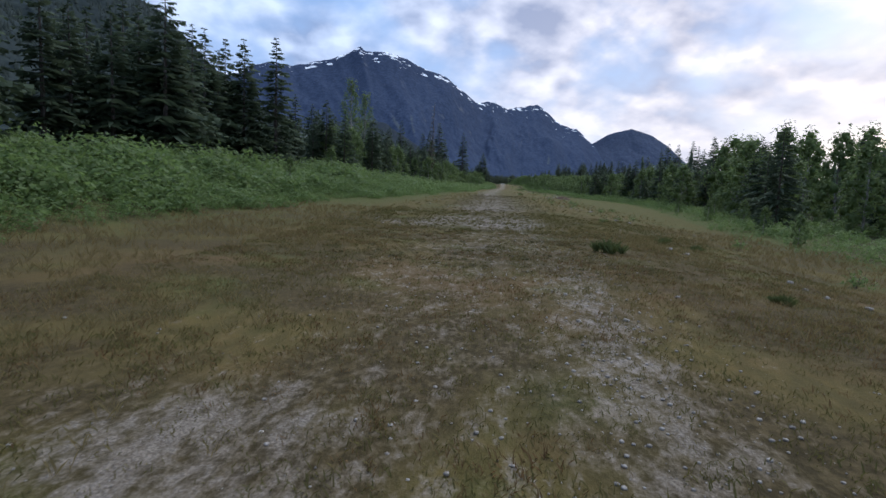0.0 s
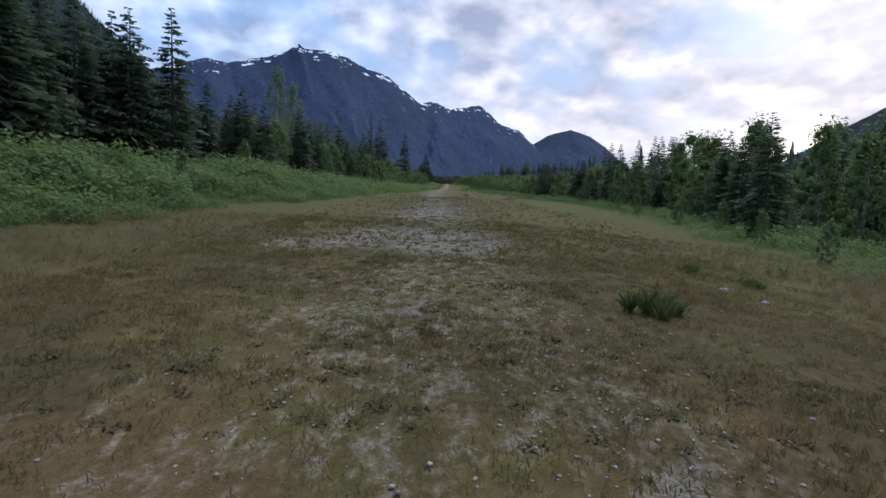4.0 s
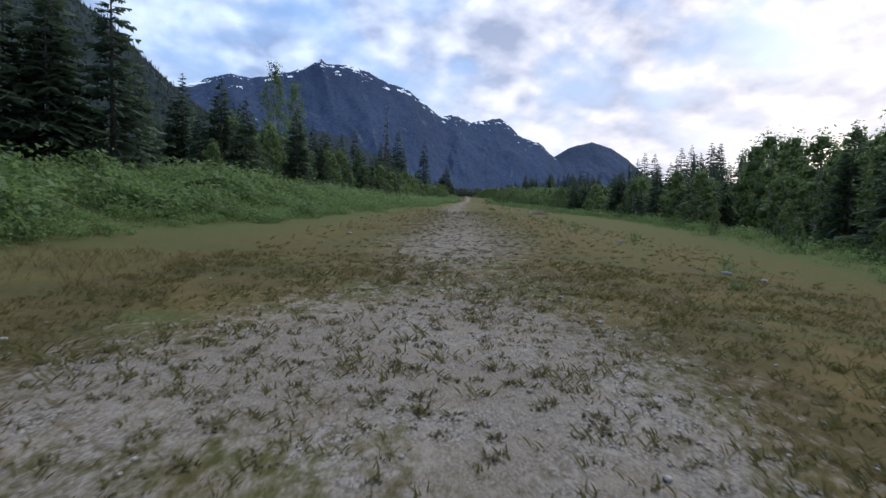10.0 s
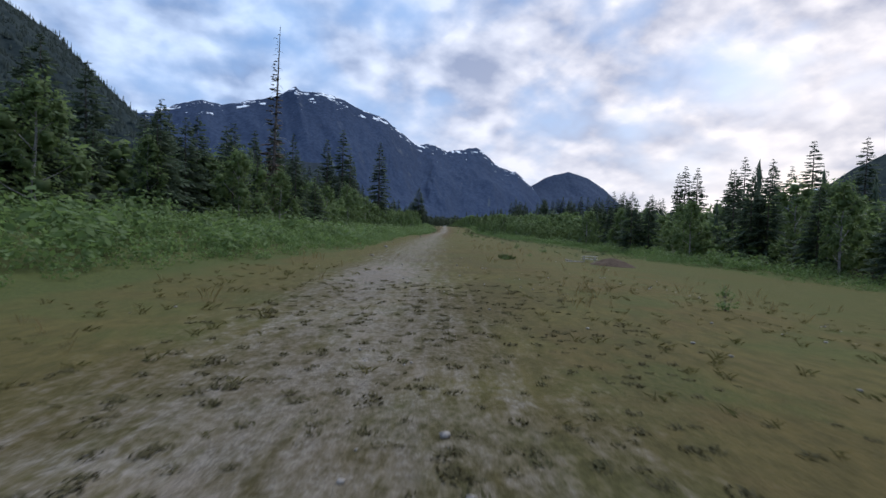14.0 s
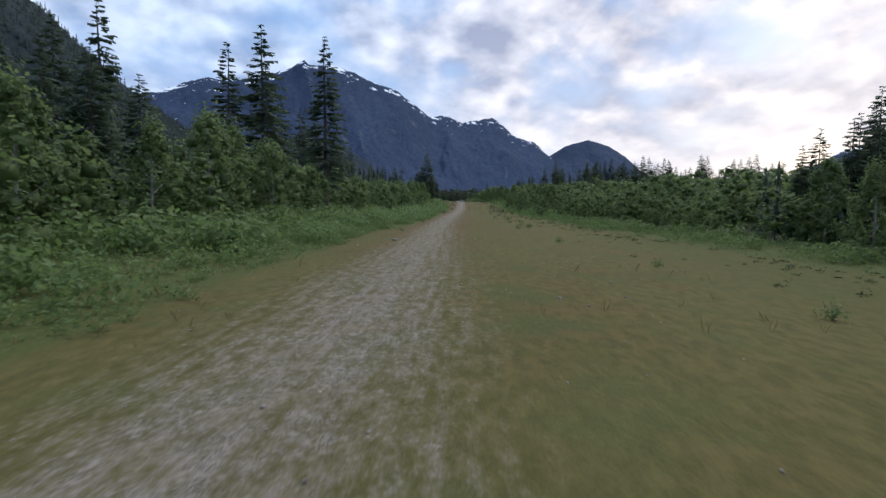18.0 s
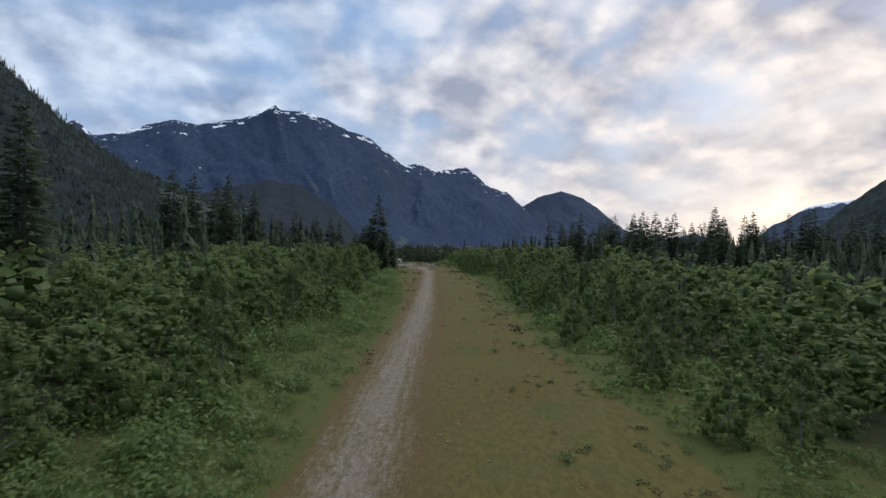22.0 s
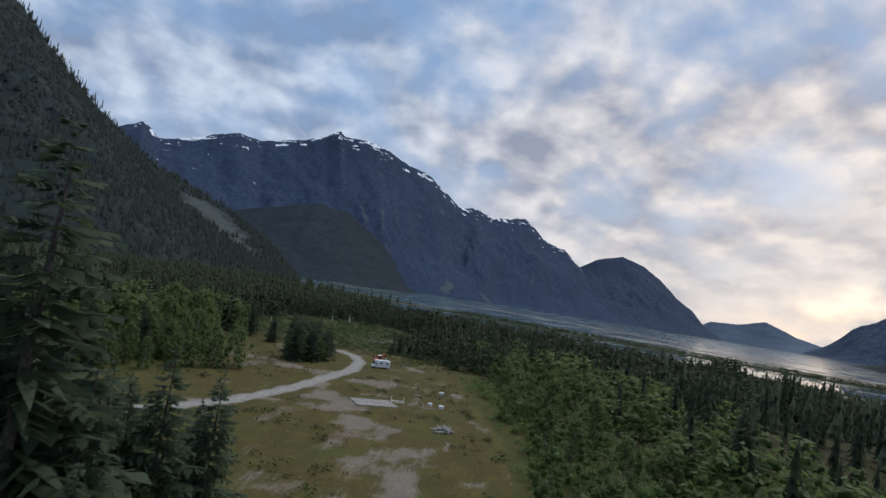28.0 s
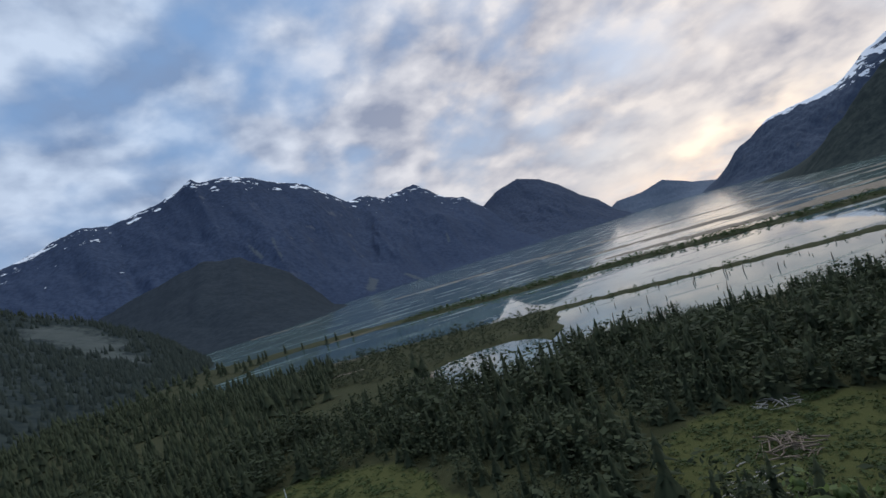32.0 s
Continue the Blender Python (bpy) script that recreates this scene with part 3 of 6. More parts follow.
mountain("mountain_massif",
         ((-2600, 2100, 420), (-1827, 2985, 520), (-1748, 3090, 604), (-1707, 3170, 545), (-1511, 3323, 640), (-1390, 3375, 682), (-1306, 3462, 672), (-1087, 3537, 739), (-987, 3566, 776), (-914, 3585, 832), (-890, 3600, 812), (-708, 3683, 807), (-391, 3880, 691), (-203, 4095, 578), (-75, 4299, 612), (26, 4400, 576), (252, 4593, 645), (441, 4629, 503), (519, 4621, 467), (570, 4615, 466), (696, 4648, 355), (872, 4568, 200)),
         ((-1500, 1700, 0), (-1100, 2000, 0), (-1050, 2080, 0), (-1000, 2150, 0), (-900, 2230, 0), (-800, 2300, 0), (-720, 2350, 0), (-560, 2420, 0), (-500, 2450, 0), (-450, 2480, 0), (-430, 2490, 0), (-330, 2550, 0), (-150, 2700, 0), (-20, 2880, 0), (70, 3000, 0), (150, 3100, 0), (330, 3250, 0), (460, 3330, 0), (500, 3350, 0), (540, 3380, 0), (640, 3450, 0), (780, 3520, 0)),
         HAZED_MASSIF, "steep mountain, hazed blue-grey, with snow patches along its ridge", 11, 30, 9, nu=420, nv=120,
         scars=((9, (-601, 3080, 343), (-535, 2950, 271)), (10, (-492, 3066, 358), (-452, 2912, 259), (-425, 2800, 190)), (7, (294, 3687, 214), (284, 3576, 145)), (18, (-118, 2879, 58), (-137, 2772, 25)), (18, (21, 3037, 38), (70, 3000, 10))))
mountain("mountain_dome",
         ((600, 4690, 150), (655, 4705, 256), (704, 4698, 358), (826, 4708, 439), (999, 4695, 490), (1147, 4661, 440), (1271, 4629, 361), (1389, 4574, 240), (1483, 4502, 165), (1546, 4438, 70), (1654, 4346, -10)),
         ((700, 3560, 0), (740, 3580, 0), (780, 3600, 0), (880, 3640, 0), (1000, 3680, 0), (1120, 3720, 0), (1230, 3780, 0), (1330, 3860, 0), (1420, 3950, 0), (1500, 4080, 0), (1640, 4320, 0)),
         HAZED_DOME, "rounded mountain at the water's edge, hazed blue-grey", 23, 30, 5, 250)
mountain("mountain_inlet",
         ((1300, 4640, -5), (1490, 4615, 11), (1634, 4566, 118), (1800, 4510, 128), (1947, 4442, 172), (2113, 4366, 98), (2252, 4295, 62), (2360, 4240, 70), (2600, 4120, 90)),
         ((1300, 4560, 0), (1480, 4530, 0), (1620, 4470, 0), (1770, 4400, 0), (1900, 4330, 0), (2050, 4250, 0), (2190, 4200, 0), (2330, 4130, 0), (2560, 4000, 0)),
         HAZED_INLET, "hills across the inlet, hazed pale blue", 31, 12, 4, 120, nu=160, nv=40)
# this range too carries distance haze in its bluish material colour
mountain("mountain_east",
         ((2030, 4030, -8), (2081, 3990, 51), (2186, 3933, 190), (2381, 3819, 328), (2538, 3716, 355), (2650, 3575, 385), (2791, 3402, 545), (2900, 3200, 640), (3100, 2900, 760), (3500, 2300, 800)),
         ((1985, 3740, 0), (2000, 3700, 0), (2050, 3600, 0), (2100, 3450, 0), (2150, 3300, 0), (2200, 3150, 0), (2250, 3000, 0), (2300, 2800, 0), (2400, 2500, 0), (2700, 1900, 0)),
         material("hazed_east_mountain", slope_look((0.040, 0.054, 0.085), (0.066, 0.084, 0.122), 0.565, 0.8), 0.95, 0.05), "mountain hazed blue-grey with snow near its top", 41, 45, 10)
mountain("slope_east",
         ((940, 1860, -20), (1010, 1830, 50), (1068, 1815, 100), (1130, 1800, 160), (1210, 1780, 222), (1420, 1740, 330), (1700, 1640, 430), (2100, 1350, 600), (2500, 700, 700), (2600, -200, 650)),
         ((900, 1700, 0), (915, 1670, 0), (925, 1640, 0), (940, 1600, 0), (960, 1560, 0), (1000, 1400, 0), (1050, 1200, 0), (1200, 800, 0), (1400, 300, 0), (1500, -300, 0)),
         HILL, "dark forested mountainside above the flats", 47, 30, 9)
SLOPE_WEST = mountain("slope_west",
         ((-1300, -700, 440), (-1294, -106, 441), (-1294, 374, 561), (-1246, 806, 609), (-1078, 1166, 540), (-858, 1354, 398), (-800, 1397, 325), (-737, 1430, 253), (-626, 1445, 173), (-480, 1459, 113), (-368, 1422, 53), (-305, 1391, 4)),
         ((-420, -700, 0), (-380, -100, 0), (-350, 350, 0), (-310, 750, 0), (-290, 900, 0), (-280, 990, 0), (-272, 1030, 0), (-264, 1060, 0), (-254, 1100, 0), (-244, 1150, 0), (-236, 1210, 0), (-230, 1270, 0)),
         HILL, "steep dark forested mountainside", 53, 30, 6, nu=320, nv=110,
         scars=((30, (-489, 1386, 114), (-444, 1371, 91), (-400, 1333, 72)), (14, (-378, 1298, 57), (-329, 1271, 37))))
# bluer than the near slope, a little distance haze put into its colour
mountain("hill_forested",
         ((-1400, 2500, 60), (-1065, 2698, 201), (-886, 2709, 250), (-703, 2710, 290), (-554, 2694, 273), (-384, 2622, 166), (-253, 2487, 19), (-180, 2400, -5)),
         ((-900, 1700, 0), (-640, 1650, 0), (-540, 1640, 0), (-430, 1660, 0), (-340, 1720, 0), (-260, 1820, 0), (-190, 1980, 0), (-160, 2200, 0)),
         material("foothill", slope_look((0.017, 0.024, 0.032), (0.028, 0.037, 0.047), 0, 0.3), 0.95, 0.05), "rounded dark forested foothill", 59, 22, 6)


# ---- trees and plants ----
def tube(bm, points, radii, sides=6):
    rings = []
    for k, (p, r) in enumerate(zip(points, radii)):
        p = Vector(p)
        a = Vector(points[min(k + 1, len(points) - 1)]) - Vector(points[max(k - 1, 0)])
        side = a.cross(Vector((0.31, 0.77, 0.12))).normalized()
        other = a.cross(side).normalized()
        rings.append([bm.verts.new(p + (side * math.cos(2 * math.pi * i / sides) + other * math.sin(2 * math.pi * i / sides)) * r) for i in range(sides)])
    for r0, r1 in zip(rings[:-1], rings[1:]):
        for i in range(sides):
            bm.faces.new((r0[i], r0[(i + 1) % sides], r1[(i + 1) % sides], r1[i]))
    bm.faces.new(rings[-1])


def spruce_crown(rng, H, R, low=0.10, gap=0.0, whorls=30):
    """Whorls of drooping boughs, each a thin spine with short hanging twigs on both sides. gap: share of boughs missing."""
    Q = []
    for k in range(whorls):
        f = low + (0.985 - low) * (k / (whorls - 1)) ** 0.95
        gapz = H * (0.985 - low) / whorls
        reach = R * ((1 - f) / (1 - low)) ** 0.78 * min(1.0, 0.66 + 2.0 * (f - low)) + 0.10
        n = 8 if f < 0.7 else 6
        turn = rng.uniform(0, 6.28)
        for b in range(n):
            if rng.random() < gap:
                continue
            a = turn + b * 6.283 / n + rng.uniform(-0.35, 0.35)
            L = reach * rng.choice((0.55, 0.8, 0.9, 1.0, 1.05, 1.22)) * rng.uniform(0.9, 1.1)
            zb = H * f + rng.uniform(-0.7, 0.7) * gapz
            droop = rng.uniform(0.16, 0.42) * (1.15 - f)
            d, s = np.array([math.cos(a), math.sin(a), 0]), np.array([-math.sin(a), math.cos(a), 0])
            at = lambda q: d * L * q + np.array([0, 0, zb + L * (0.14 * q - droop * q * q * 1.5 + 0.18 * max(0, q - 0.7))])
            w = 0.05 * L + 0.04
            Q.append((at(0), at(0.55) - s * w, at(1.0), at(0.55) + s * w))
            for q in (0.22, 0.42, 0.62, 0.82):
                for sg in (1, -1):
                    r = (0.30 * L * (1.12 - 0.8 * q) + 0.14) * rng.uniform(0.75, 1.25)
                    c = at(q + rng.uniform(-0.06, 0.06))
                    side = s * sg * r + d * r * 0.55
                    hang = np.array([0, 0, -r * rng.uniform(0.25, 0.6)])
                    fat = d * (0.24 * r + 0.05)
                    Q.append((c - fat * 0.6, c + side * 0.55 - fat * 0.7 + hang * 0.65, c + side + hang, c + side * 0.5 + fat * 0.9 + hang * 0.15))
    z = np.array([0, 0, H])
    Q.append((z * 0.95 + (0.07, 0, 0), z * 0.95 + (-0.05, 0.06, 0), z * 1.02, z * 0.95 - (0.05, 0.06, 0)))
    return np.array(Q).reshape(-1, 3), np.arange(len(Q) * 4).reshape(-1, 4)


def spruce(name, seed, H, R, low=0.10, gap=0.06, label="", whorls=30):
    rng = random.Random(seed)
    ob = base(name, 0, 0, 0)
    bm = bmesh.new()
    lean = rng.uniform(-0.015, 0.015) * H
    tube(bm, [(0, 0, -0.4), (lean * 0.1, 0, H * 0.2), (lean * 0.4, 0, H * 0.6), (lean, 0, H * 0.99)], [0.018 * H, 0.0135 * H, 0.008 * H, 0.015], 7)
    part("trunk", bm, BARK, ob)
    V, F = spruce_crown(rng, H, R, low, gap, whorls)
    sheet("crown", V, F, SPRUCE, ob)
    return tagged(ob, label or "dark green spruce with drooping boughs", "tree", "spruces along the strip")


def leaf_cloud(rng, n, centre, radii, size, inner=0.45):
    """n leaves round a centre, facing outwards and up, as loose quads."""
    d = rng.normal(size=(n, 3))
    d /= np.linalg.norm(d, axis=1, keepdims=True)
    r = rng.uniform(inner, 1.0, (n, 1)) ** 0.5
    c = np.asarray(centre) + d * r * np.asarray(radii)
    nor = d + rng.normal(scale=0.42, size=(n, 3)) + (0, 0, 0.55)
    nor /= np.linalg.norm(nor, axis=1, keepdims=True)
    a = np.cross(nor, rng.normal(size=(n, 3)))
    a /= np.linalg.norm(a, axis=1, keepdims=True)
    b = np.cross(nor, a)
    s = size * rng.uniform(0.6, 1.3, (n, 1))
    V = np.stack([c - a * s, c - b * s * 0.55 - nor * s * 0.12, c + a * s, c + b * s * 0.55 - nor * s * 0.12], 1).reshape(-1, 3)
    return V, np.arange(n * 4).reshape(-1, 4)


def stack(pieces):
    V, F, k = [], [], 0
    for v, f in pieces:
        V.append(v)
        F.append(f + k)
        k += len(v)
    return np.concatenate(V), np.concatenate(F)


def lump(rng, n, centre, r, size, inner=0.10):
    """One rounded head of foliage: leaves over a rough shaded core."""
    core = np.array([[x, y, z] for x in (-1, 1) for y in (-1, 1) for z in (-1, 1)]) * r * (0.25, 0.25, 0.34) * rng.uniform(0.7, 1.3, (8, 3)) + centre
    sides = np.array([(0, 1, 3, 2), (4, 6, 7, 5), (0, 4, 5, 1), (2, 3, 7, 6), (0, 2, 6, 4), (1, 5, 7, 3)])
    return stack([(core, sides), leaf_cloud(rng, n, centre, (r, r, r * 1.4), size, inner)])


def crown_profile(f):
    """Width of a young broadleaf crown at the share f of its height: broad low down, drawn to a blunt tip."""
    return max(0.0, math.sin(math.pi * min(1.0, 0.10 + 0.90 * f) ** 0.72)) ** 0.75


def alder(name, seed, H, R, label="", leaves=62, clumps=34, full=True, mat=None):
    rng, nr = random.Random(seed), np.random.default_rng(seed)
    ob = base(name, 0, 0, 0)
    bm = bmesh.new()
    tube(bm, [(0, 0, -0.3), (0.1, 0.05, H * 0.3), (-0.05, 0.1, H * 0.62), (0.05, 0, H * 0.95)], [0.016 * H, 0.012 * H, 0.008 * H, 0.02], 7)
    heads = []
    for k in range(6):
        f = 0.16 + 0.62 * k / 5
        a = k * 2.4 + rng.uniform(-0.4, 0.4)
        L = R * crown_profile(f + 0.06) * rng.uniform(0.7, 0.95)
        tip = (L * math.cos(a), L * math.sin(a), H * f + L * 0.6)
        lb = bmesh.new()
        tube(lb, [(0, 0, H * f * 0.92), (tip[0] * 0.5, tip[1] * 0.5, H * f + L * 0.22), tip], [0.006 * H, 0.004 * H, 0.012], 4)
        part("limb", lb, PALE_BARK, ob)
        heads.append(tip)
    part("trunk", bm, PALE_BARK, ob)
    pieces = []
    for k in range(clumps):
        if k < len(heads):
            c = heads[k]
        else:
            f = 0.06 + 0.90 * ((k - len(heads) + rng.random()) / (clumps - len(heads)))
            a = k * 2.4 + rng.uniform(-0.5, 0.5)
            rad = R * crown_profile(f) * rng.uniform(0.35, 0.92)
            c = (rad * math.cos(a), rad * math.sin(a), H * f)
        s = R * rng.uniform(0.22, 0.40)
        if full:
            pieces.append(lump(nr, leaves, c, s * 1.02, 0.0185 * H, 0.06))
        else:
            pieces.append(leaf_cloud(nr, leaves, c, (s, s, s * 1.25), 0.010 * H, 0.05))
    sheet("crown", *stack(pieces), mat or ALDER, ob)
    return tagged(ob, label or "bushy green alder with pale stem", "tree", "alders along the strip")


def scatter(template, places, rng):
    """Joins copies of a template (V, F) at rows of x, y, z, scale, height scale."""
    V, F = template
    n = len(places)
    a = rng.uniform(0, 2 * math.pi, n)
    c, s = np.cos(a)[:, None], np.sin(a)[:, None]
    sx, sz = places[:, 3:4], places[:, 4:5]
    x = (V[None, :, 0] * c - V[None, :, 1] * s) * sx + places[:, 0:1]
    y = (V[None, :, 0] * s + V[None, :, 1] * c) * sx + places[:, 1:2]
    z = V[None, :, 2] * sz + places[:, 2:3]
    W = np.stack([x, y, z], -1).reshape(-1, 3)
    G = (F[None] + (np.arange(n) * len(V))[:, None, None]).reshape(-1, F.shape[1])
    return W, G


def far_spruce(rng, tiers=7, sides=5, broad=0.17):
    """Unit tree, 1 high: ragged skirts of boughs one above the other."""
    V, F = [], []
    for k in range(tiers):
        f = (k + rng.uniform(-0.25, 0.25)) / tiers if k else 0.0
        z0, z1 = 0.07 + 0.90 * f, 0.07 + 0.90 * (k + 1.9) / tiers
        r = broad * (1 - k / tiers) ** 0.8 * rng.uniform(0.8, 1.2) + 0.010
        turn, ox, oy = rng.uniform(0, 6.28), rng.uniform(-0.01, 0.01), rng.uniform(-0.01, 0.01)
        i = len(V)
        V.append((0, 0, min(z1, 1.0)))
        for j in range(sides * 2):
            rr = r * (rng.uniform(0.85, 1.35) if j % 2 else rng.uniform(0.35, 0.6))
            a = turn + math.pi * j / sides
            V.append((ox + rr * math.cos(a), oy + rr * math.sin(a), z0 - (rng.uniform(0.0, 0.05) if j % 2 else -0.035)))
        for j in range(sides):
            F.append((i, i + 1 + 2 * j, i + 2 + 2 * j, i + 1 + (2 * j + 2) % (2 * sides)))
    i = len(V)
    V += [(0.012, 0, 0), (-0.012, 0, 0), (-0.008, 0, 0.4), (0.008, 0, 0.4)]
    F.append((i, i + 1, i + 2, i + 3))
    return np.array(V), np.array(F)


def far_alder(rng, n=12, size=0.055, knots=6, full=True):
    """Unit broadleaf, 1 high: rounded leafy heads heaped up to a blunt top."""
    pieces = []
    for k in range(knots):
        f = 0.16 + 0.70 * k / (knots - 1)
        a = k * 2.4 + rng.uniform(-0.3, 0.3)
        r = 0.30 * math.sin(math.pi * (0.22 + 0.70 * f)) ** 0.6 * rng.uniform(0.35, 0.85)
        s = rng.uniform(0.12, 0.18) * (1.15 - 0.35 * f)
        c = (r * math.cos(a), r * math.sin(a), f)
        pieces.append(lump(rng, n, c, s, size) if full else leaf_cloud(rng, n, c, (s, s, s * 1.3), size, 0.05))
    return stack(pieces)


def free(x, y, margin=0.0):
    """Where trees may stand: outside strip, clearings, road and water."""
    ok = ~clearings(x, y) & (dist_to(ROAD, x, y) > 5 + margin) & (water_mask(x, y) < 0.05)
    return ok & (land(x, y) > np.where(y > 600, RISE - 0.95, -2.0))


def spread(rng, n, x0, x1, y0, y1):
    x, y = rng.uniform(x0, x1, n), rng.uniform(y0, y1, n)
    return x, y


def build_woods():
    rng = np.random.default_rng(7)
    # single trees break the skyline of the near mountainside
    line = np.array(((-1294, 374, 561), (-1246, 806, 609), (-1078, 1166, 540), (-858, 1354, 398), (-800, 1397, 325), (-737, 1430, 253), (-626, 1445, 173), (-480, 1459, 113)), float)
    k = rng.uniform(0, len(line) - 1.001, 900)
    i = k.astype(int)
    P = line[i] + (line[i + 1] - line[i]) * (k - i)[:, None] + rng.normal(0, 6, (900, 3)) * (1, 1, 0)
    h = rng.uniform(9, 19, 900)
    V, F = scatter(far_spruce(np.random.default_rng(48), 4, 5, 0.15), np.column_stack([P[:, :2], P[:, 2] - 11, h * 1.1, h]), rng)
    tagged(sheet("ridge_spruces", V, F, SHADED_FOLIAGE), "dark spruces along the mountainside's skyline", "woods", kind="stuff")
    # and clothe its flank
    grid = np.array([v.co[:] for v in SLOPE_WEST.data.vertices]).reshape(110, 320, 3)
    n = 9500
    a, b = rng.uniform(2, 86, n) ** 1.0, rng.uniform(95, 318, n)
    i, j = a.astype(int), b.astype(int)
    fa, fb = (a - i)[:, None], (b - j)[:, None]
    P = (grid[i, j] * (1 - fa) + grid[i + 1, j] * fa) * (1 - fb) + (grid[i, j + 1] * (1 - fa) + grid[i + 1, j + 1] * fa) * fb
    clear = np.zeros(n, bool)
    for cx, cy, r in ((-468, 1380, 46), (-418, 1345, 44), (-352, 1285, 26)):
        clear |= np.hypot(P[:, 0] - cx, P[:, 1] - cy) < r
    P = P[~clear & (P[:, 2] > 3)]
    h = rng.uniform(7, 15, len(P))
    V, F = scatter(far_spruce(np.random.default_rng(49), 2, 4, 0.32), np.column_stack([P[:, :2], P[:, 2] - 3, h * 1.3, h]), rng)
    tagged(sheet("slope_spruces", V, F, SLOPE_WOOD), "dark spruce forest clothing the mountainside", "woods", kind="stuff")
    # tall spruce stands and the low broadleaf belt in front of them
    x, y = spread(rng, 15000, -420, 430, -60, 740)
    gap_l, gap_r = left_edge(y) - x, x - right_edge(y)
    off = np.where(x < 0, gap_l, gap_r)
    end = y > 625
    tall = free(x, y) & ((y > 250) | (np.abs(x) < 170)) & ((off > np.where((x > 0) & (y < 130), 27, np.where((x > 0) & (y < 270), 12, np.where((x < 0) & (y < 110), 24, 22)))) | end) & (rng.uniform(size=len(x)) < np.where(end, 0.30, np.where(off > 60, 0.40, 0.5)) * np.where((x < 0) & (y > 260) & (y < 400) & (off < 120), 0.4, 1.0))
    h = rng.uniform(8, 15, len(x)) * np.where(end, 0.62, 1.0)
    h = h * np.where((x > 0) & (y > 190) & (y < 380) & (x < 200), 0.7, 1.0)
    h = h * np.where((x < -38) & (y > 300) & (y < 600), 1.3, 1.0)
    tall &= ~((x < -12) & (x > -62) & (y > 488) & (y < 575))
    P = np.stack([x, y, land(x, y) - 0.2, h * rng.uniform(0.8, 1.15, len(x)), h], -1)[tall]
    # the same spruces past y 440 take the copy with shade in its colour
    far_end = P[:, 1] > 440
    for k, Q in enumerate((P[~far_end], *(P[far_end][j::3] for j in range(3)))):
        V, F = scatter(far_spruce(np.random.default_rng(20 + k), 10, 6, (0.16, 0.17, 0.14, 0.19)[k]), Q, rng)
        tagged(sheet("spruce_wood", V, F, SHADED_FOLIAGE if k else SPRUCE), "dense dark spruce wood behind the strip", "woods", kind="stuff")
    # the woods go on behind the stands
    more = np.random.default_rng(77)
    x, y = spread(more, 6200, -430, 440, 230, 640)
    keep = free(x, y) & (np.where(x < 0, left_edge(y) - x, x - right_edge(y)) > 68)
    h = more.uniform(7, 14, len(x))
    P = np.stack([x, y, land(x, y) - 0.2, h * 1.35, h], -1)[keep]
    V, F = scatter(far_spruce(np.random.default_rng(24), 4, 4, 0.19), P, more)
    tagged(sheet("spruce_wood", V, F, SPRUCE), "dense dark spruce wood behind the strip", "woods", kind="stuff")
    x, y = spread(rng, 11500, -75, 80, 120, 640)
    off = np.where(x < 0, left_edge(y) - x, x - right_edge(y))
    low = free(x, y) & (off > np.where((x < 0) & (y < 205), 17, np.where((x > 0) & (y < 160), 12, np.where((x > 0) & (y < 330), 9.0, np.where((x < 0) & (y < 430), 10.0, np.where((x < 0) & (y > 540), 2.0, 7.0)))))) & (off < np.where(x < 0, 64, 46)) & (rng.uniform(size=len(x)) < 0.26)
    h = rng.uniform(4.0, 8.5, len(x)) * np.clip(0.30 + off / 22, 0.3, 1.3)
    h = h * np.where((x < -12) & (x > -62) & (y > 488) & (y < 540), 0.5, np.where((x < -40) & (y > 540) & (y < 610), 1.3, 1.0))
    P = np.stack([x, y, land(x, y) - 0.3, h * rng.uniform(0.9, 1.3, len(x)) + np.clip(4 - h, 0, 2), h], -1)[low]
    near = off[low] < 21
    for Q, n, size in ((P[near], 38, 0.030), (P[~near], 17, 0.044)):
        V, F = stack([scatter(far_alder(np.random.default_rng(31 + k), n, size, 9), Q[k::4] * (1, 1, 1, 1.22, 1), rng) for k in range(4)])
        tagged(sheet("alder_thicket", V, F, ALDER), "dense thicket of young green alder and willow", "woods", kind="stuff")
    # the wood between the cut fields and the water stands close
    x, y = spread(rng, 16000, -190, 250, 612, 840)
    keep = free(x, y) & (across(x, y)[1] < 752) & (y < 780 + 0.25 * x)
    h = rng.uniform(4.0, 10.0, len(x)) * (0.35 + 1.3 * fbm(x / 14, y / 14, 2, 90))
    h = h * (1 - 0.5 * smooth(690, 745, across(x, y)[1]))
    P = np.stack([x, y, land(x, y) - 0.2, h * rng.uniform(1.0, 1.6, len(x)), h], -1)[keep][:5400]
    V, F = scatter(far_spruce(np.random.default_rng(41), 5, 5, 0.2), P[:3300], rng)
    tagged(sheet("valley_forest", V, F, SHADED_FOLIAGE), "close dark forest between fields and pond", "woods", kind="stuff")
    V, F = scatter(far_alder(np.random.default_rng(42), 13, 0.046, 7, False), P[3300:] * (1, 1, 1, 1.3, 1.0), rng)
    tagged(sheet("valley_alders", V, F, SHADED_FOLIAGE), "young broadleaf trees among the dark forest", "woods", kind="stuff")
    x, y = spread(rng, 6000, -380, -60, 640, 1010)
    h = rng.uniform(5, 11, len(x))
    keep = free(x, y) & ((np.abs(x + 48) > 42) | (y > 712)) & (fbm(x / 60, y / 40, 3, 95) < 0.60)
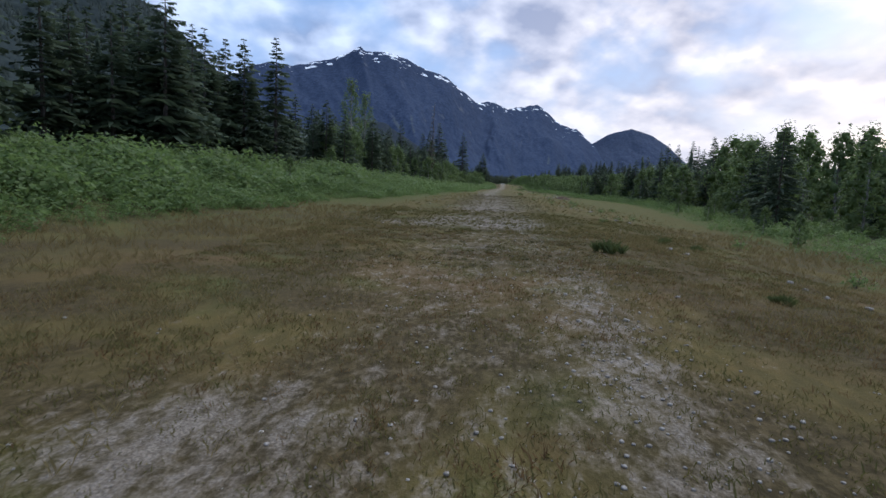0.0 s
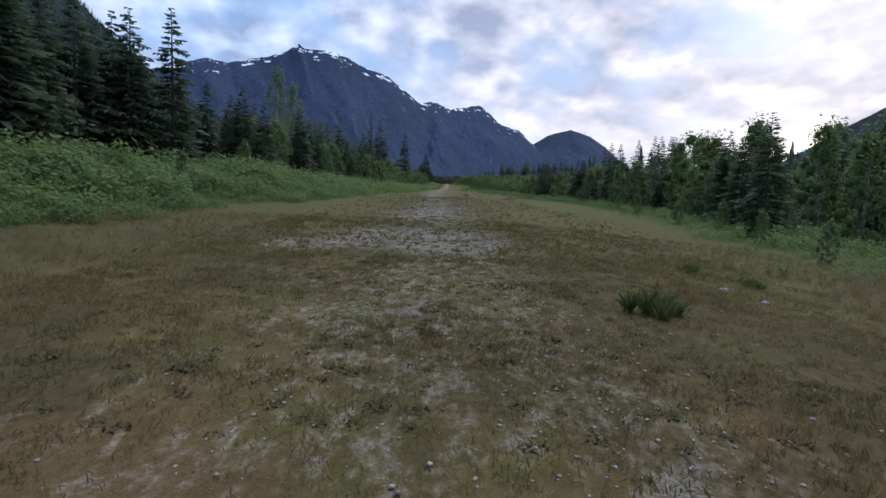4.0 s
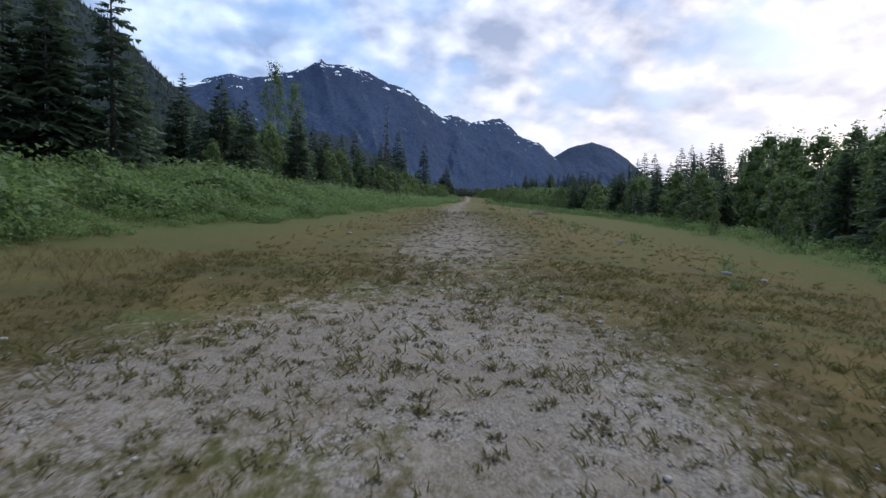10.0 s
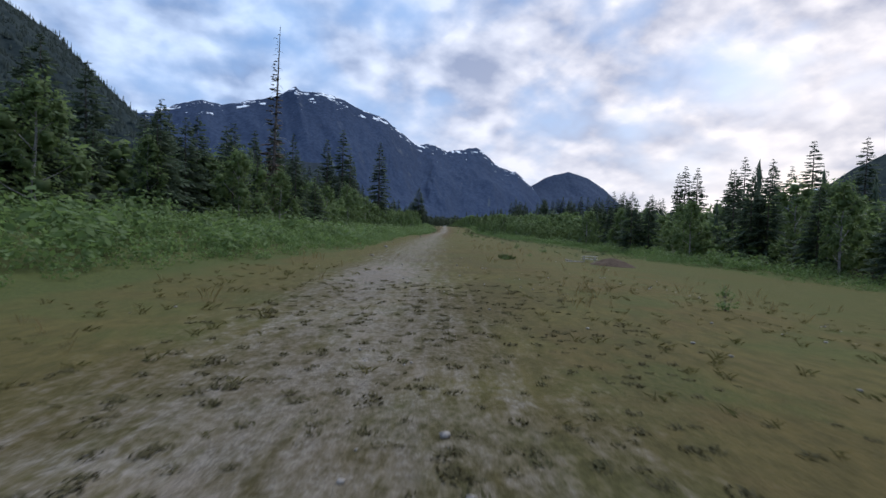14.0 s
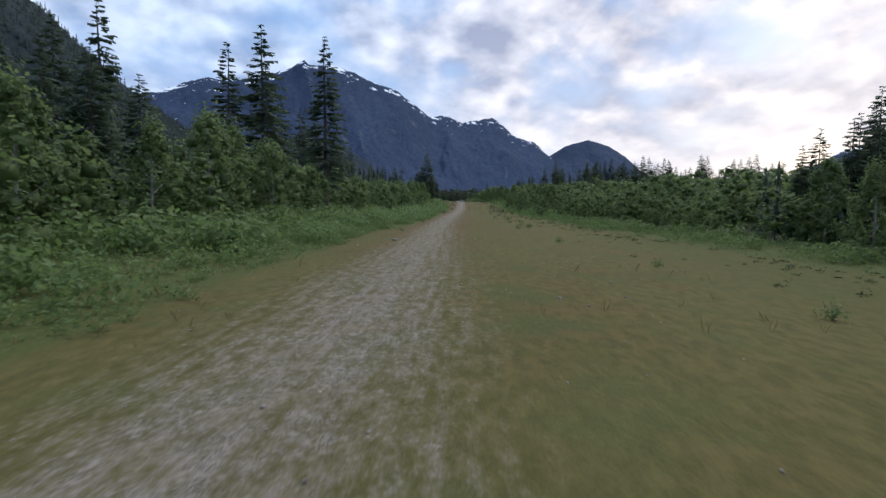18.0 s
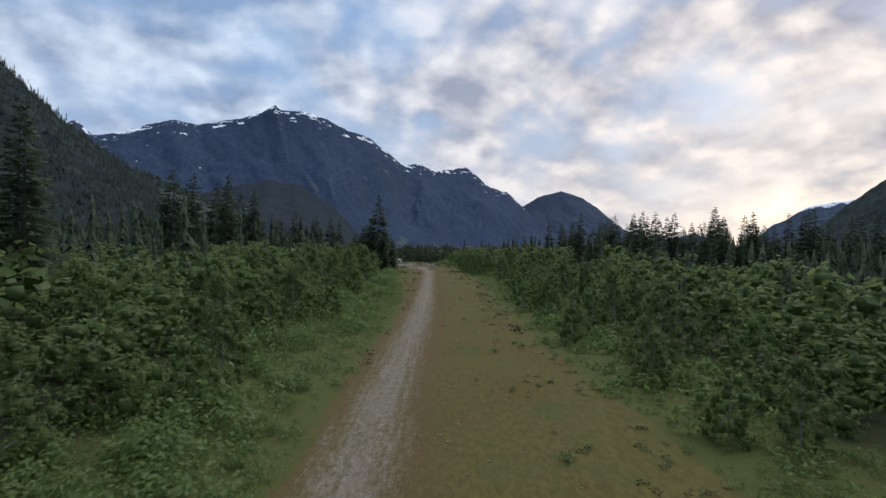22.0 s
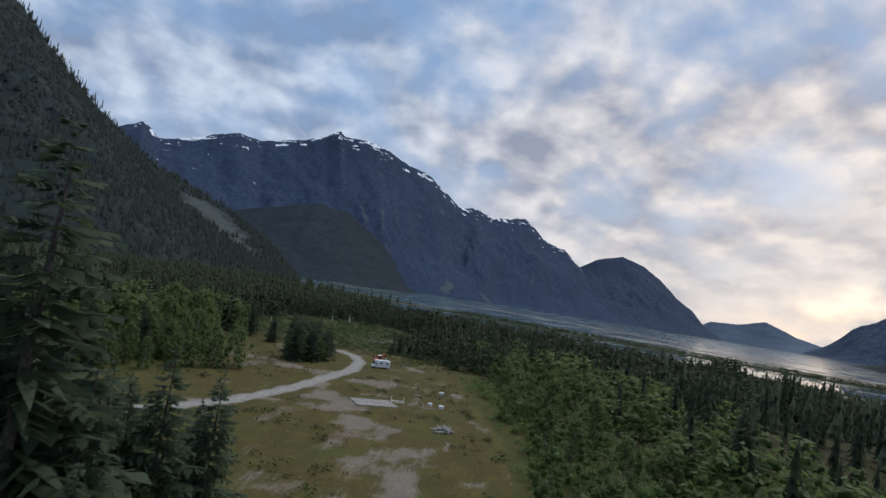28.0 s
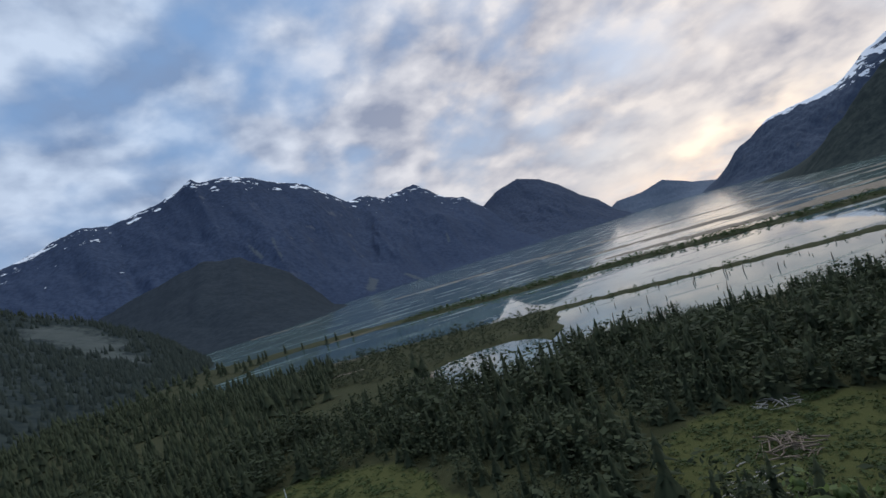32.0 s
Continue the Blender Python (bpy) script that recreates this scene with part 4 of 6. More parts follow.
    P = np.stack([x, y, land(x, y) - 0.2, h * 1.6, h], -1)[keep][:3600]
    V, F = scatter(far_spruce(np.random.default_rng(45), 3, 5), P, rng)
    tagged(sheet("valley_forest", V, F, SHADED_FOLIAGE), "dark forest on the valley floor", "woods", kind="stuff")
    x, y = spread(rng, 9000, -900, 1000, 500, 1700)
    keep = free(x, y) & (across(x, y)[1] < np.where(x < -60, 1000, 745)) & ((np.abs(x) > 180) | (y > 800))
    h = rng.uniform(7, 13, len(x))
    P = np.stack([x, y, land(x, y) - 0.2, h * 2.2, h], -1)[keep]
    V, F = scatter(far_spruce(np.random.default_rng(43), 3, 5), P, rng)
    tagged(sheet("valley_forest", V, F, SHADED_FOLIAGE), "dark forest on the valley floor", "woods", kind="stuff")
    n = 900
    u, v = rng.uniform(-430, -266, n), rng.uniform(752, 846, n)
    x, y = 0.93 * u + 0.37 * v, -0.37 * u + 0.93 * v
    keep = (fbm(x / 25, y / 25, 3, 97) < 0.56) & (water_mask(x, y) < 0.05)
    h = rng.uniform(2.0, 5.5, n)
    P = np.stack([x, y, x * 0 + RISE - 1.0, h * 1.8, h], -1)[keep]
    V, F = scatter(far_alder(np.random.default_rng(46), 12, 0.055, 4, False), P, rng)
    tagged(sheet("marsh_willows", V, F, SHADED_FOLIAGE), "dark willow scrub on the marsh beside the pond", "woods", kind="stuff")
    # the bushy bar between channel and inlet, and a spit by the pond
    n = 2400
    u, v = rng.uniform(-420, 520, n), rng.uniform(992, 1036, n)
    m = rng.uniform(size=n) < 0.16
    v = np.where(m, rng.uniform(832, 846, n), v)
    x, y = 0.93 * u + 0.37 * v, -0.37 * u + 0.93 * v
    h = rng.uniform(2.0, 4.5, n) * np.where(m, 0.6, 1.0)
    P = np.stack([x, y, x * 0 + RISE - 1.1, h * 2.4, h], -1)
    V, F = scatter(far_alder(np.random.default_rng(44), 5, 0.10, 4, False), P, rng)
    tagged(sheet("bar_willows", V, F, REGROWTH), "green willow scrub on a bar in the water", "woods", kind="stuff")


build_woods()


def landmark_trees():
    """Trees that stand out along the strip, each built once and then copied."""
    rng = random.Random(3)
    kinds = [spruce("spruce", 100 + k, 15.0, r, low, gap, lab, 25) for k, (r, low, gap, lab) in enumerate((
        (4.7, 0.04, 0.03, "full dark green spruce with boughs to the ground"),
        (3.5, 0.08, 0.06, "slim dark spruce with drooping boughs"),
        (2.4, 0.18, 0.20, "thin ragged spruce with a bare lower stem"),
        (2.7, 0.32, 0.15, "tall spruce with long bare pale trunk")))]
    leafy = [alder("alder", 200 + k, 9.0, r, lab) for k, (r, lab) in enumerate((
        (2.9, "round bushy green alder"), (2.2, "upright young alder with pale stem"), (3.4, "broad spreading alder thick with leaves")))]
    willow = alder("willow", 240, 9.0, 4.0, "bright green round willow bush beside the strip", 50, 34, True, SHRUB)
    cotton = alder("cottonwood", 230, 22.0, 3.0, "tall narrow cottonwood with thin upper crown", 40, 60, False)
    cotton.matrix_basis = pose(-33.5, 124.5, 2.6)
    copy_thing(cotton, pose(-31.5, 129.5, 2.6, 0, 0, 130) @ Matrix.Diagonal((0.9, 0.9, 0.9, 1)))

    used = set()

    def put(pool, k, x, y, h, full):
        s = h / full
        m = pose(x, y, float(land(x, y)) - 0.1, 0, 0, rng.uniform(0, 360)) @ Matrix.Diagonal((s * rng.uniform(0.92, 1.1), s, s, 1))
        if k in used:
            o = copy_thing(pool, Matrix())
            o.matrix_basis = m
        else:
            pool.matrix_basis = m
            used.add(k)

    S = lambda k, x, y, h: put(kinds[k], ("s", k), x, y, h, 15.0)
    A = lambda k, x, y, h: put(leafy[k], ("a", k), x, y, h, 9.0)
    # the dense stand on the bank left of the take-off run, with the slim spruce that ends it
    for i in range(40):
        y = 4 + (i * 29) % 70 + rng.uniform(-1.5, 1.5)
        x = -28.5 - (i * 13) % 17 - 0.03 * y
        S((0, 0, 1)[i % 3], x, y, rng.uniform(12.5, 16.5) + 0.14 * (-28 - x))
    for k, x, y, h in ((1, -30.5, 75.1, 17.6), (0, -33, 71, 14), (1, -41, 82, 19), (0, -36, 88, 13), (0, -31, 92, 9), (1, -37, 100, 14), (0, -33, 108, 11), (0, -40, 118, 15), (0, -30, 136, 13), (1, -33, 138, 14.6), (0, -30, 148, 13.5), (0, -25, 156, 11), (0, -34, 160, 15), (0, -27, 168, 12), (1, -23, 176, 10), (0, -37, 112, 13), (0, -42, 128, 15), (0, -36, 145, 14), (0, -32, 172, 13), (1, -39, 180, 15), (0, -44, 168, 15),
                       (1, -25, 190, 15), (2, -25, 200, 16), (0, -28, 206, 14), (0, -36, 214, 17), (1, -47, 231, 20), (2, -44, 226, 18), (0, -30, 184, 14), (0, -27, 214, 13), (0, -33, 222, 15), (0, -38, 236, 16), (0, -28, 232, 14), (1, -42, 246, 19), (0, -52, 240, 19), (0, -34, 250, 16),
                       (2, -18.5, 270, 25.5), (1, -31, 280, 30), (2, -35, 276, 26.5), (2, -47, 264, 29), (1, -52, 262, 26), (0, -28, 258, 14), (2, -27, 270, 22),
                       (2, -36, 333, 26.5), (1, -48, 344, 31), (2, -41, 338, 27), (1, -44, 352, 26), (2, -39, 346, 24), (1, -52, 440, 27), (0, -57, 446, 25), (1, -49, 452, 24), (1, -54, 470, 24), (0, -60, 474, 25), (1, -46, 490, 21), (0, -40, 497, 19), (1, -66, 452, 28), (0, -72, 462, 27), (1, -48, 428, 24), (0, -63, 432, 27)):
        S(k, x, y, h)
    # full young spruces close behind the hedge on both sides
    for i in range(30):
        y = 92 + (i * 37) % 116
        S(0, float(left_edge(y)) - 11.5 - (i * 7) % 15, y, rng.uniform(8.5, 12.5))
    for i in range(26):
        y = 60 + (i * 31) % 175
        S((0, 0, 1)[i % 3], float(right_edge(y)) + 7 + (i * 11) % 16, y, rng.uniform(7.5, 12.0))
    # round the end of the strip
    for k, x, y, h in ((0, -15.8, 483, 25.5), (0, -18.5, 487, 19), (0, -20.5, 485, 16), (0, -13.6, 485, 15), (0, -14.0, 474, 13), (0, -20, 499, 11), (1, -29, 482, 17), (0, -26, 503, 8), (1, -33, 496, 16), (0, -38, 608, 8), (0, -44, 612, 8.5), (1, -51, 617, 9), (0, -59, 622, 9), (0, -47, 605, 7.5), (1, -55, 610, 9), (0, -64, 615, 10), (0, -31, 586, 9), (0, -33.5, 583, 10.5), (0, -29, 590, 8), (0, -35.5, 587, 10), (0, -32, 592, 9), (0, -36, 595, 10), (0, -30, 598, 8), (0, -34, 601, 9.5), (0, -22, 490, 15), (0, -25, 495, 14), (1, -42, 502, 19), (0, -56, 545, 13), (0, -60, 500, 17), (1, -62, 540, 16), (0, -16, 503, 9), (0, -12.2, 497, 12.5), (0, -13.8, 493, 14), (0, -18.5, 497, 11), (0, -22.5, 500, 10.5), (0, -17, 492, 13), (0, -26, 497, 12), (1, -30, 504, 10), (0, -64, 530, 15), (0, -33, 488, 18), (0, -53, 556, 9), (1, -57, 562, 12), (1, -13, 473, 14), (1, -10.8, 481, 11)):
        S(k, x, y, h)
    # right of the strip
    for k, x, y, h in ((1, 45, 100, 11), (0, 52, 120, 14), (1, 58, 152, 16), (1, 64, 182, 20), (0, 58, 173, 16), (2, 70, 190, 21), (0, 50, 140, 12), (1, 66, 208, 21), (1, 80, 214, 23), (0, 44, 92, 9), (0, 40, 128, 10), (1, 54, 116, 14), (0, 40, 150, 12), (0, 38, 176, 11), (0, 43, 190, 13), (0, 36, 205, 10), (0, 46, 160, 13), (0, 35, 224, 9), (0, 41, 236, 11), (1, 50, 204, 15), (0, 55, 196, 15), (1, 48, 128, 13), (0, 47, 110, 11),
                       (1, 85, 306, 27), (1, 91, 310, 27), (2, 98, 300, 26), (1, 105, 296, 26.5), (1, 110, 314, 32), (2, 116, 318, 29), (1, 122, 317, 32), (2, 80, 300, 24), (1, 128, 326, 30),
                       (3, 71, 419, 18), (3, 83, 447, 21.5), (1, 48.8, 510, 19.5), (3, 60, 518, 20), (3, 81.5, 508, 23), (3, 85, 508, 24), (1, 66, 500, 19), (1, 92, 466, 21.5), (3, 100, 462, 20), (1, 74, 488, 20),
                       (3, 58, 440, 15), (1, 64, 452, 16), (3, 90, 440, 20), (1, 104, 436, 21), (3, 112, 452, 20), (1, 52, 478, 17), (3, 56, 492, 17), (1, 120, 440, 19), (3, 38, 528, 14), (1, 44, 540, 15), (3, 78, 432, 17), (1, 97, 452, 18), (1, 37, 250, 10.2), (0, 40, 252, 12.2), (1, 41.5, 249, 12.9), (1, 43.5, 251, 13.7), (0, 45, 250, 12.9), (1, 47, 254, 14),
                       *[((0, 1, 3, 1)[i % 4], 42 + (i * 37) % 103 + 6 * (i % 3), 426 + (i * 53) % 108, 15 + (i * 29) % 7) for i in range(66)]):
        S(k, x, y, h)
    for k, x, y, h in ((1, 35.4, 77, 12.5), (0, 38, 69, 11), (2, 42, 62, 12), (0, 37, 90, 11.5), (2, 43.9, 113, 14.2), (0, 40, 101, 12.5), (1, 47, 72, 13), (0, 34, 57, 9), (2, 39, 50, 11), (1, 33, 46, 7.5), (0, 45, 55, 13), (2, 36, 84, 9.5), (1, 59, 118, 16.5), (2, 60, 145, 17), (2, 48, 118, 13), (0, 50, 100, 13), (1, 52, 88, 14), (2, 36, 118, 9), (0, 39, 136, 10), (1, 38, 160, 9.5), (2, 42, 168, 10), (0, 35, 186, 8.5), (2, 40, 200, 9), (0, 34, 214, 8), (1, 32, 232, 7.5), (2, 46, 180, 11), (0, 36, 244, 8.5),
                       (1, 30.5, 84.5, 3.4), (1, 23, 52, 2.6), (1, 27, 66, 3.0), (1, 20.5, 41, 2.4), (1, 26, 74, 2.8), (1, 29, 96, 3.2),
                       (1, -24.5, 81, 4.6), (1, -23.5, 62, 3.0), (2, -29, 96, 8.5), (0, -27, 104, 8), (1, -30, 112, 10), (2, -28, 120, 8), (0, -25, 128, 7.5), (1, -23, 150, 7), (0, -26, 142, 9), (2, -21, 164, 8), (0, -19, 172, 7), (2, -26, 182, 9), (0, -23, 194, 8), (2, -25, 210, 9), (0, -21.5, 203, 7), (0, -27, 222, 10), (2, -20.5, 236, 9.5), (0, -23, 242, 11), (2, -19.5, 249, 8.5), (0, -25, 252, 11), (1, -20, 226, 8), (2, -18, 259, 7), (0, -23, 218, 9), (2, -24, 260, 10),
                       (2, -19, 297, 7.4), (0, -23, 304, 8), (2, -16, 312, 6.5), (0, -22.5, 317, 8), (1, -20, 326, 8), (2, -12.5, 329, 6), (2, -26, 334, 9), (0, -17, 340, 7.5), (2, -22, 352, 9), (1, -16, 364, 8), (0, -24, 372, 10), (2, -19.5, 383, 8.5), (0, -16.6, 398, 9), (2, -22, 402, 10), (0, -16, 414, 9), (1, -20, 424, 10), (2, -15, 436, 9), (0, -20, 448, 10), (2, -22.5, 470, 8), (0, -19, 460, 9),
                       (0, 22.2, 339, 5), (0, 23.6, 319, 5.2), (2, 20.8, 333, 4.6), (2, 26, 344, 8), (1, 20, 356, 6), (0, 28, 366, 8.5), (2, 22, 378, 7), (0, 30, 388, 8.5), (2, 24, 398, 7), (1, 31, 408, 8), (0, 21, 416, 5), (2, 25, 425, 5.5), (0, 33, 434, 9), (2, 22, 440, 7), (0, 26, 452, 8), (2, 20, 464, 7), (0, 28, 472, 9), (2, 19, 486, 8), (0, 24, 496, 9), (2, 18, 506, 8), (0, 22, 518, 9), (2, 19, 530, 8), (0, 24, 544, 9), (2, 20, 558, 9), (1, 28, 566, 9), (0, 22, 576, 8),
                       (2, -20, 504, 8), (0, -24, 508, 5), (2, -20, 511, 4), (0, -55, 536, 8), (2, -51, 543, 6), (0, -52, 550, 7), (2, -46, 555, 6), (0, -48, 549, 5.5), (2, -43.5, 557, 5), (2, -57, 583, 12), (0, -60, 577, 13), (2, -51, 571, 9), (0, -55, 566, 11), (2, -61, 592, 12), (0, -49, 563, 8), (2, -53, 558, 9), (2, -22, 494, 9), (0, -14, 492, 7), (0, -17, 498, 6), (2, -38.5, 563, 7.5), (2, -41, 560, 6.5), (2, -29.5, 588, 5), (0, -32.5, 586, 6), (2, -35, 584, 5.5), (0, -31, 591, 5.5), (1, -44, 566, 6), (0, -50, 560, 7), (2, -48, 574, 6)):
        A(k, x, y, h)
    for i, (x, y, h) in enumerate(((-15.4, 466, 6.5), (-18, 460, 6), (15.5, 474, 7), (19.5, 473, 6.5), (-15, 452, 6.5), (17, 462, 7), (15.5, 482, 6), (-19.5, 448, 6.5), (16, 494, 7), (20, 400, 5.5), (18.5, 384, 5), (22, 388, 6), (-17, 436, 7), (-26, 430, 7.5), (-13, 404, 5.5), (-12, 372, 5), (-15, 350, 5.5), (19, 352, 5), (24, 362, 6), (-22, 416, 7),
                                   (20, 320, 4.5), (24, 308, 5), (-12, 322, 5), (-14, 300, 5.5), (25, 296, 5), (30, 334, 6), (15, 520, 6.5), (17, 540, 7), (13, 560, 6), (22, 508, 7.5))):
        m = pose(x, y, float(land(x, y)) - 0.4, 0, 0, rng.uniform(0, 360)) @ Matrix.Diagonal((h / 9, h / 9, h / 9, 1))
        if i:
            copy_thing(willow, Matrix()).matrix_basis = m
        else:
            willow.matrix_basis = m
    # a dead top among the living trees, silver grey
    ob = base("dead_tree", -22.2, 179.5, 0.8)
    bm = bmesh.new()
    tube(bm, [(0, 0, -0.3), (0.1, 0, 9), (0.35, 0.1, 19), (0.5, 0.1, 26.5)], [0.26, 0.18, 0.10, 0.03], 7)
    for k in range(40):
        z = 9 + k * 0.42
        a, L = k * 2.4, (1.9 - k * 0.035) * rng.uniform(0.6, 1.2)
        tb = bmesh.new()
        tube(tb, [(0.2, 0.05, z), (0.2 + L * 0.6 * math.cos(a), L * 0.6 * math.sin(a), z + 0.02), (0.2 + L * math.cos(a), L * math.sin(a), z - 0.25 * L)], [0.05, 0.03, 0.008], 4)
        part("branch", tb, GREY_WOOD, ob)
    part("trunk", bm, BARK, ob)
    V, F = spruce_crown(rng, 22.0, 2.0, 0.12, 0.35, 24)
    sheet("crown", V, F, material("dying_needles", leaf_look((0.06, 0.04, 0.03), (0.11, 0.08, 0.055)), 0.9), ob)
    tagged(ob, "dying grey-brown spruce with bare twigs", "tree")


landmark_trees()


def shrub_unit(seed, leaves, size, clumps=5):
    """A shrub about 1 m high and wide: leafy shoots of uneven height."""
    rng, nr = random.Random(seed), np.random.default_rng(seed)
    pieces = []
    for k in range(clumps):
        a = k * 2.4 + rng.uniform(-0.3, 0.3)
        r = 0.44 * math.sqrt(k / clumps)
        h = rng.uniform(0.45, 0.9)
        c = (r * math.cos(a), r * math.sin(a), h * 0.58)
        pieces.append(leaf_cloud(nr, leaves // clumps, c, (0.27, 0.27, h * 0.48), size, 0.3))
    return stack(pieces)




def build_undergrowth():
    rng = np.random.default_rng(12)

    def belt(name, label, n, side, y0, y1, reach, leaves, size, tall, seed, gap=0.0, clumps=3):
        y = rng.uniform(y0, y1, n)
        off = reach * rng.uniform(0, 1, n) ** 0.9
        wander = (fbm(y / 5.0, y * 0 + 2, 3, 8 + seed) - 0.5) * 3.2
        x = np.where(side < 0, left_edge(y) - off + wander, right_edge(y) + off + wander)
        h = tall * (0.55 + 0.62 * smooth(0, 4, off)) * rng.uniform(0.65, 1.35, n) * (0.05 + 1.9 * fbm(x / 2.6, y / 2.6, 2, 40 + seed))
        keep = (rng.uniform(size=n) > gap * (1 - smooth(0, 7, off))) & (dist_to(ROAD, x, y) > 4)
        P = np.stack([x, y, land(x, y) - 0.08, h * rng.uniform(0.9, 1.35, n), h], -1)[keep]
        parts = [scatter(shrub_unit(seed + k, leaves, size, clumps), P[k::3], rng) for k in range(3)]
        V, F = stack(parts)
        tagged(sheet(name, V, F, SHRUB), label, "undergrowth", kind="stuff")

    belt("salmonberry_thicket", "dense bright green salmonberry thicket on a low bank", 3000, -1, 1, 95, 14, 84, 0.060, 1.55, 300, 0.0, 5)
    belt("salmonberry_thicket", "dense bright green thicket along the strip", 3600, -1, 95, 330, 13, 52, 0.068, 1.45, 310, 0.0, 4)
    belt("salmonberry_thicket", "dense green thicket along the strip", 2200, -1, 330, 505, 14, 36, 0.085, 1.4, 320)
    belt("low_shrubs", "low green shrubs and ferns beside the strip", 1700, 1, 4, 110, 16, 42, 0.075, 0.85, 330, 0.35)
    belt("low_shrubs", "low green shrubs beside the strip", 2000, 1, 110, 320, 9, 40, 0.075, 1.15, 340, 0.15)
    belt("low_shrubs", "green shrubs and young willow beside the strip", 1500, 1, 320, 600, 14, 36, 0.105, 1.4, 350, 0.2)
    # two cut fields past the clearing, green with new growth
    for cx, cy, rx, ry, n in ((-44, 664, 30, 53, 1900), (35, 662, 20, 18, 600), (-25, 615, 24, 10, 200)):
        a, r = rng.uniform(0, 6.283, n), np.sqrt(rng.uniform(0, 1, n))
        x, y = cx + rx * r * np.cos(a), cy + ry * r * np.sin(a)
        keep = dist_to(ROAD, x, y) > 4
        h = rng.uniform(0.5, 1.1, n) * (0.5 + fbm(x / 7, y / 7, 2, 66))
        P = np.stack([x, y, land(x, y) - 0.05, h * 2.2, h], -1)[keep]
        V, F = scatter(shrub_unit(361, 24, 0.11, 3), P, rng)
        tagged(sheet("field_growth", V, F, REGROWTH), "low bright green regrowth on a cut field", "undergrowth", kind="stuff")


build_undergrowth()


def build_clearing():
    """Scrub, stones and litter strewn over the clearing at the end of the strip."""
    rng = np.random.default_rng(44)
    x, y = spread(rng, 4200, -48, 16, 330, 622)
    ok = clearings(x, y) & (dist_to(ROAD, x, y) > 3.5) & (np.abs(x - along(TRACK, y)) > np.where(y < 500, 2.4, 4)) & ((y > 500) | (x < along(TRACK, y)) | (x > right_edge(y) - 3.5)) & (np.hypot(x + 15.6, y - 593.5) > 8)
    scrub = ok & (fbm(x / 8.0, y / 6.0, 3, 58) > 0.50) & (rng.uniform(size=len(x)) < 0.6)
    h = rng.uniform(0.35, 1.25, len(x))
    P = np.stack([x, y, land(x, y) - 0.05, h * 1.7, h], -1)[scrub]
    V, F = scatter(shrub_unit(391, 40, 0.085, 4), P, rng)
    tagged(sheet("clearing_scrub", V, F, REGROWTH), "low green scrub dotted over the clearing", "undergrowth", kind="stuff")
    m = 340
    sy = rng.uniform(285, 505, m)
    sx = np.where(rng.uniform(size=m) < 0.16, 8.1 + 0.012 * (sy - 320), along(TRACK, sy) + 2.6 + rng.gamma(2.0, 2.0, m)) + rng.normal(0, 0.12, m)
    keep = (sx < right_edge(sy) - 2) & (fbm(sx / 4.0, sy / 9.0, 2, 71) > 0.42)
    r = rng.uniform(0.05, 0.17, m)
    P = np.stack([sx, sy, land(sx, sy) + r * 0.3, r * 1.4, r], -1)[keep]
    V, F = scatter(stone_unit(9), P, rng)
    tagged(sheet("pale_stones", V, F, ROCK), "small pale stones lying on the far strip", "stones", kind="stuff")
    m = 900
    sy = rng.uniform(180, 490, m)
    sx = right_edge(sy) - rng.gamma(1.4, 2.2, m)
    keep = (fbm(sx / 3.0, sy / 5.0, 2, 73) > 0.47) & (sx > along(TRACK, sy) + 3)
    h = rng.uniform(0.18, 0.6, m)
    P = np.stack([sx, sy, land(sx, sy) - 0.04, h * 1.8, h], -1)[keep]
    V, F = scatter(shrub_unit(393, 26, 0.10, 3), P, rng)
    tagged(sheet("verge_scrub", V, F, REGROWTH), "low dark scrub along the strip's verge", "undergrowth", kind="stuff")
    rubble = ok & (fbm(x / 6.0, y / 6.0, 3, 59) > 0.52) & (rng.uniform(size=len(x)) < 0.4)
    s = rng.uniform(0.08, 0.42, len(x)) ** 1.3
    P = np.stack([x, y, land(x, y) + s * 0.2, s * 1.3, s], -1)[rubble]
    V, F = scatter(stone_unit(7), P, rng)
    tagged(sheet("rubble", V, F, ROCK), "pale stones and rubble strewn over the clearing", "stones", kind="stuff")


def tuft_unit(seed, blades, height, lean, width):
    rng = random.Random(seed)
    V, F = [], []
    for k in range(blades):
        a = rng.uniform(0, 6.283)
        bx, by = rng.gauss(0, 0.05), rng.gauss(0, 0.05)
        h, o = height * rng.uniform(0.6, 1.2), lean * rng.uniform(0.4, 1.3)
        c, s = math.cos(a), math.sin(a)
        i = len(V)
        V += [(bx - s * width, by + c * width, 0), (bx + s * width, by - c * width, 0), (bx + c * o * 0.45 + s * width * 0.7, by + s * o * 0.45 - c * width * 0.7, h * 0.65), (bx + c * o, by + s * o, h)]
        F.append((i, i + 1, i + 2, i + 3))
    return np.array(V), np.array(F)


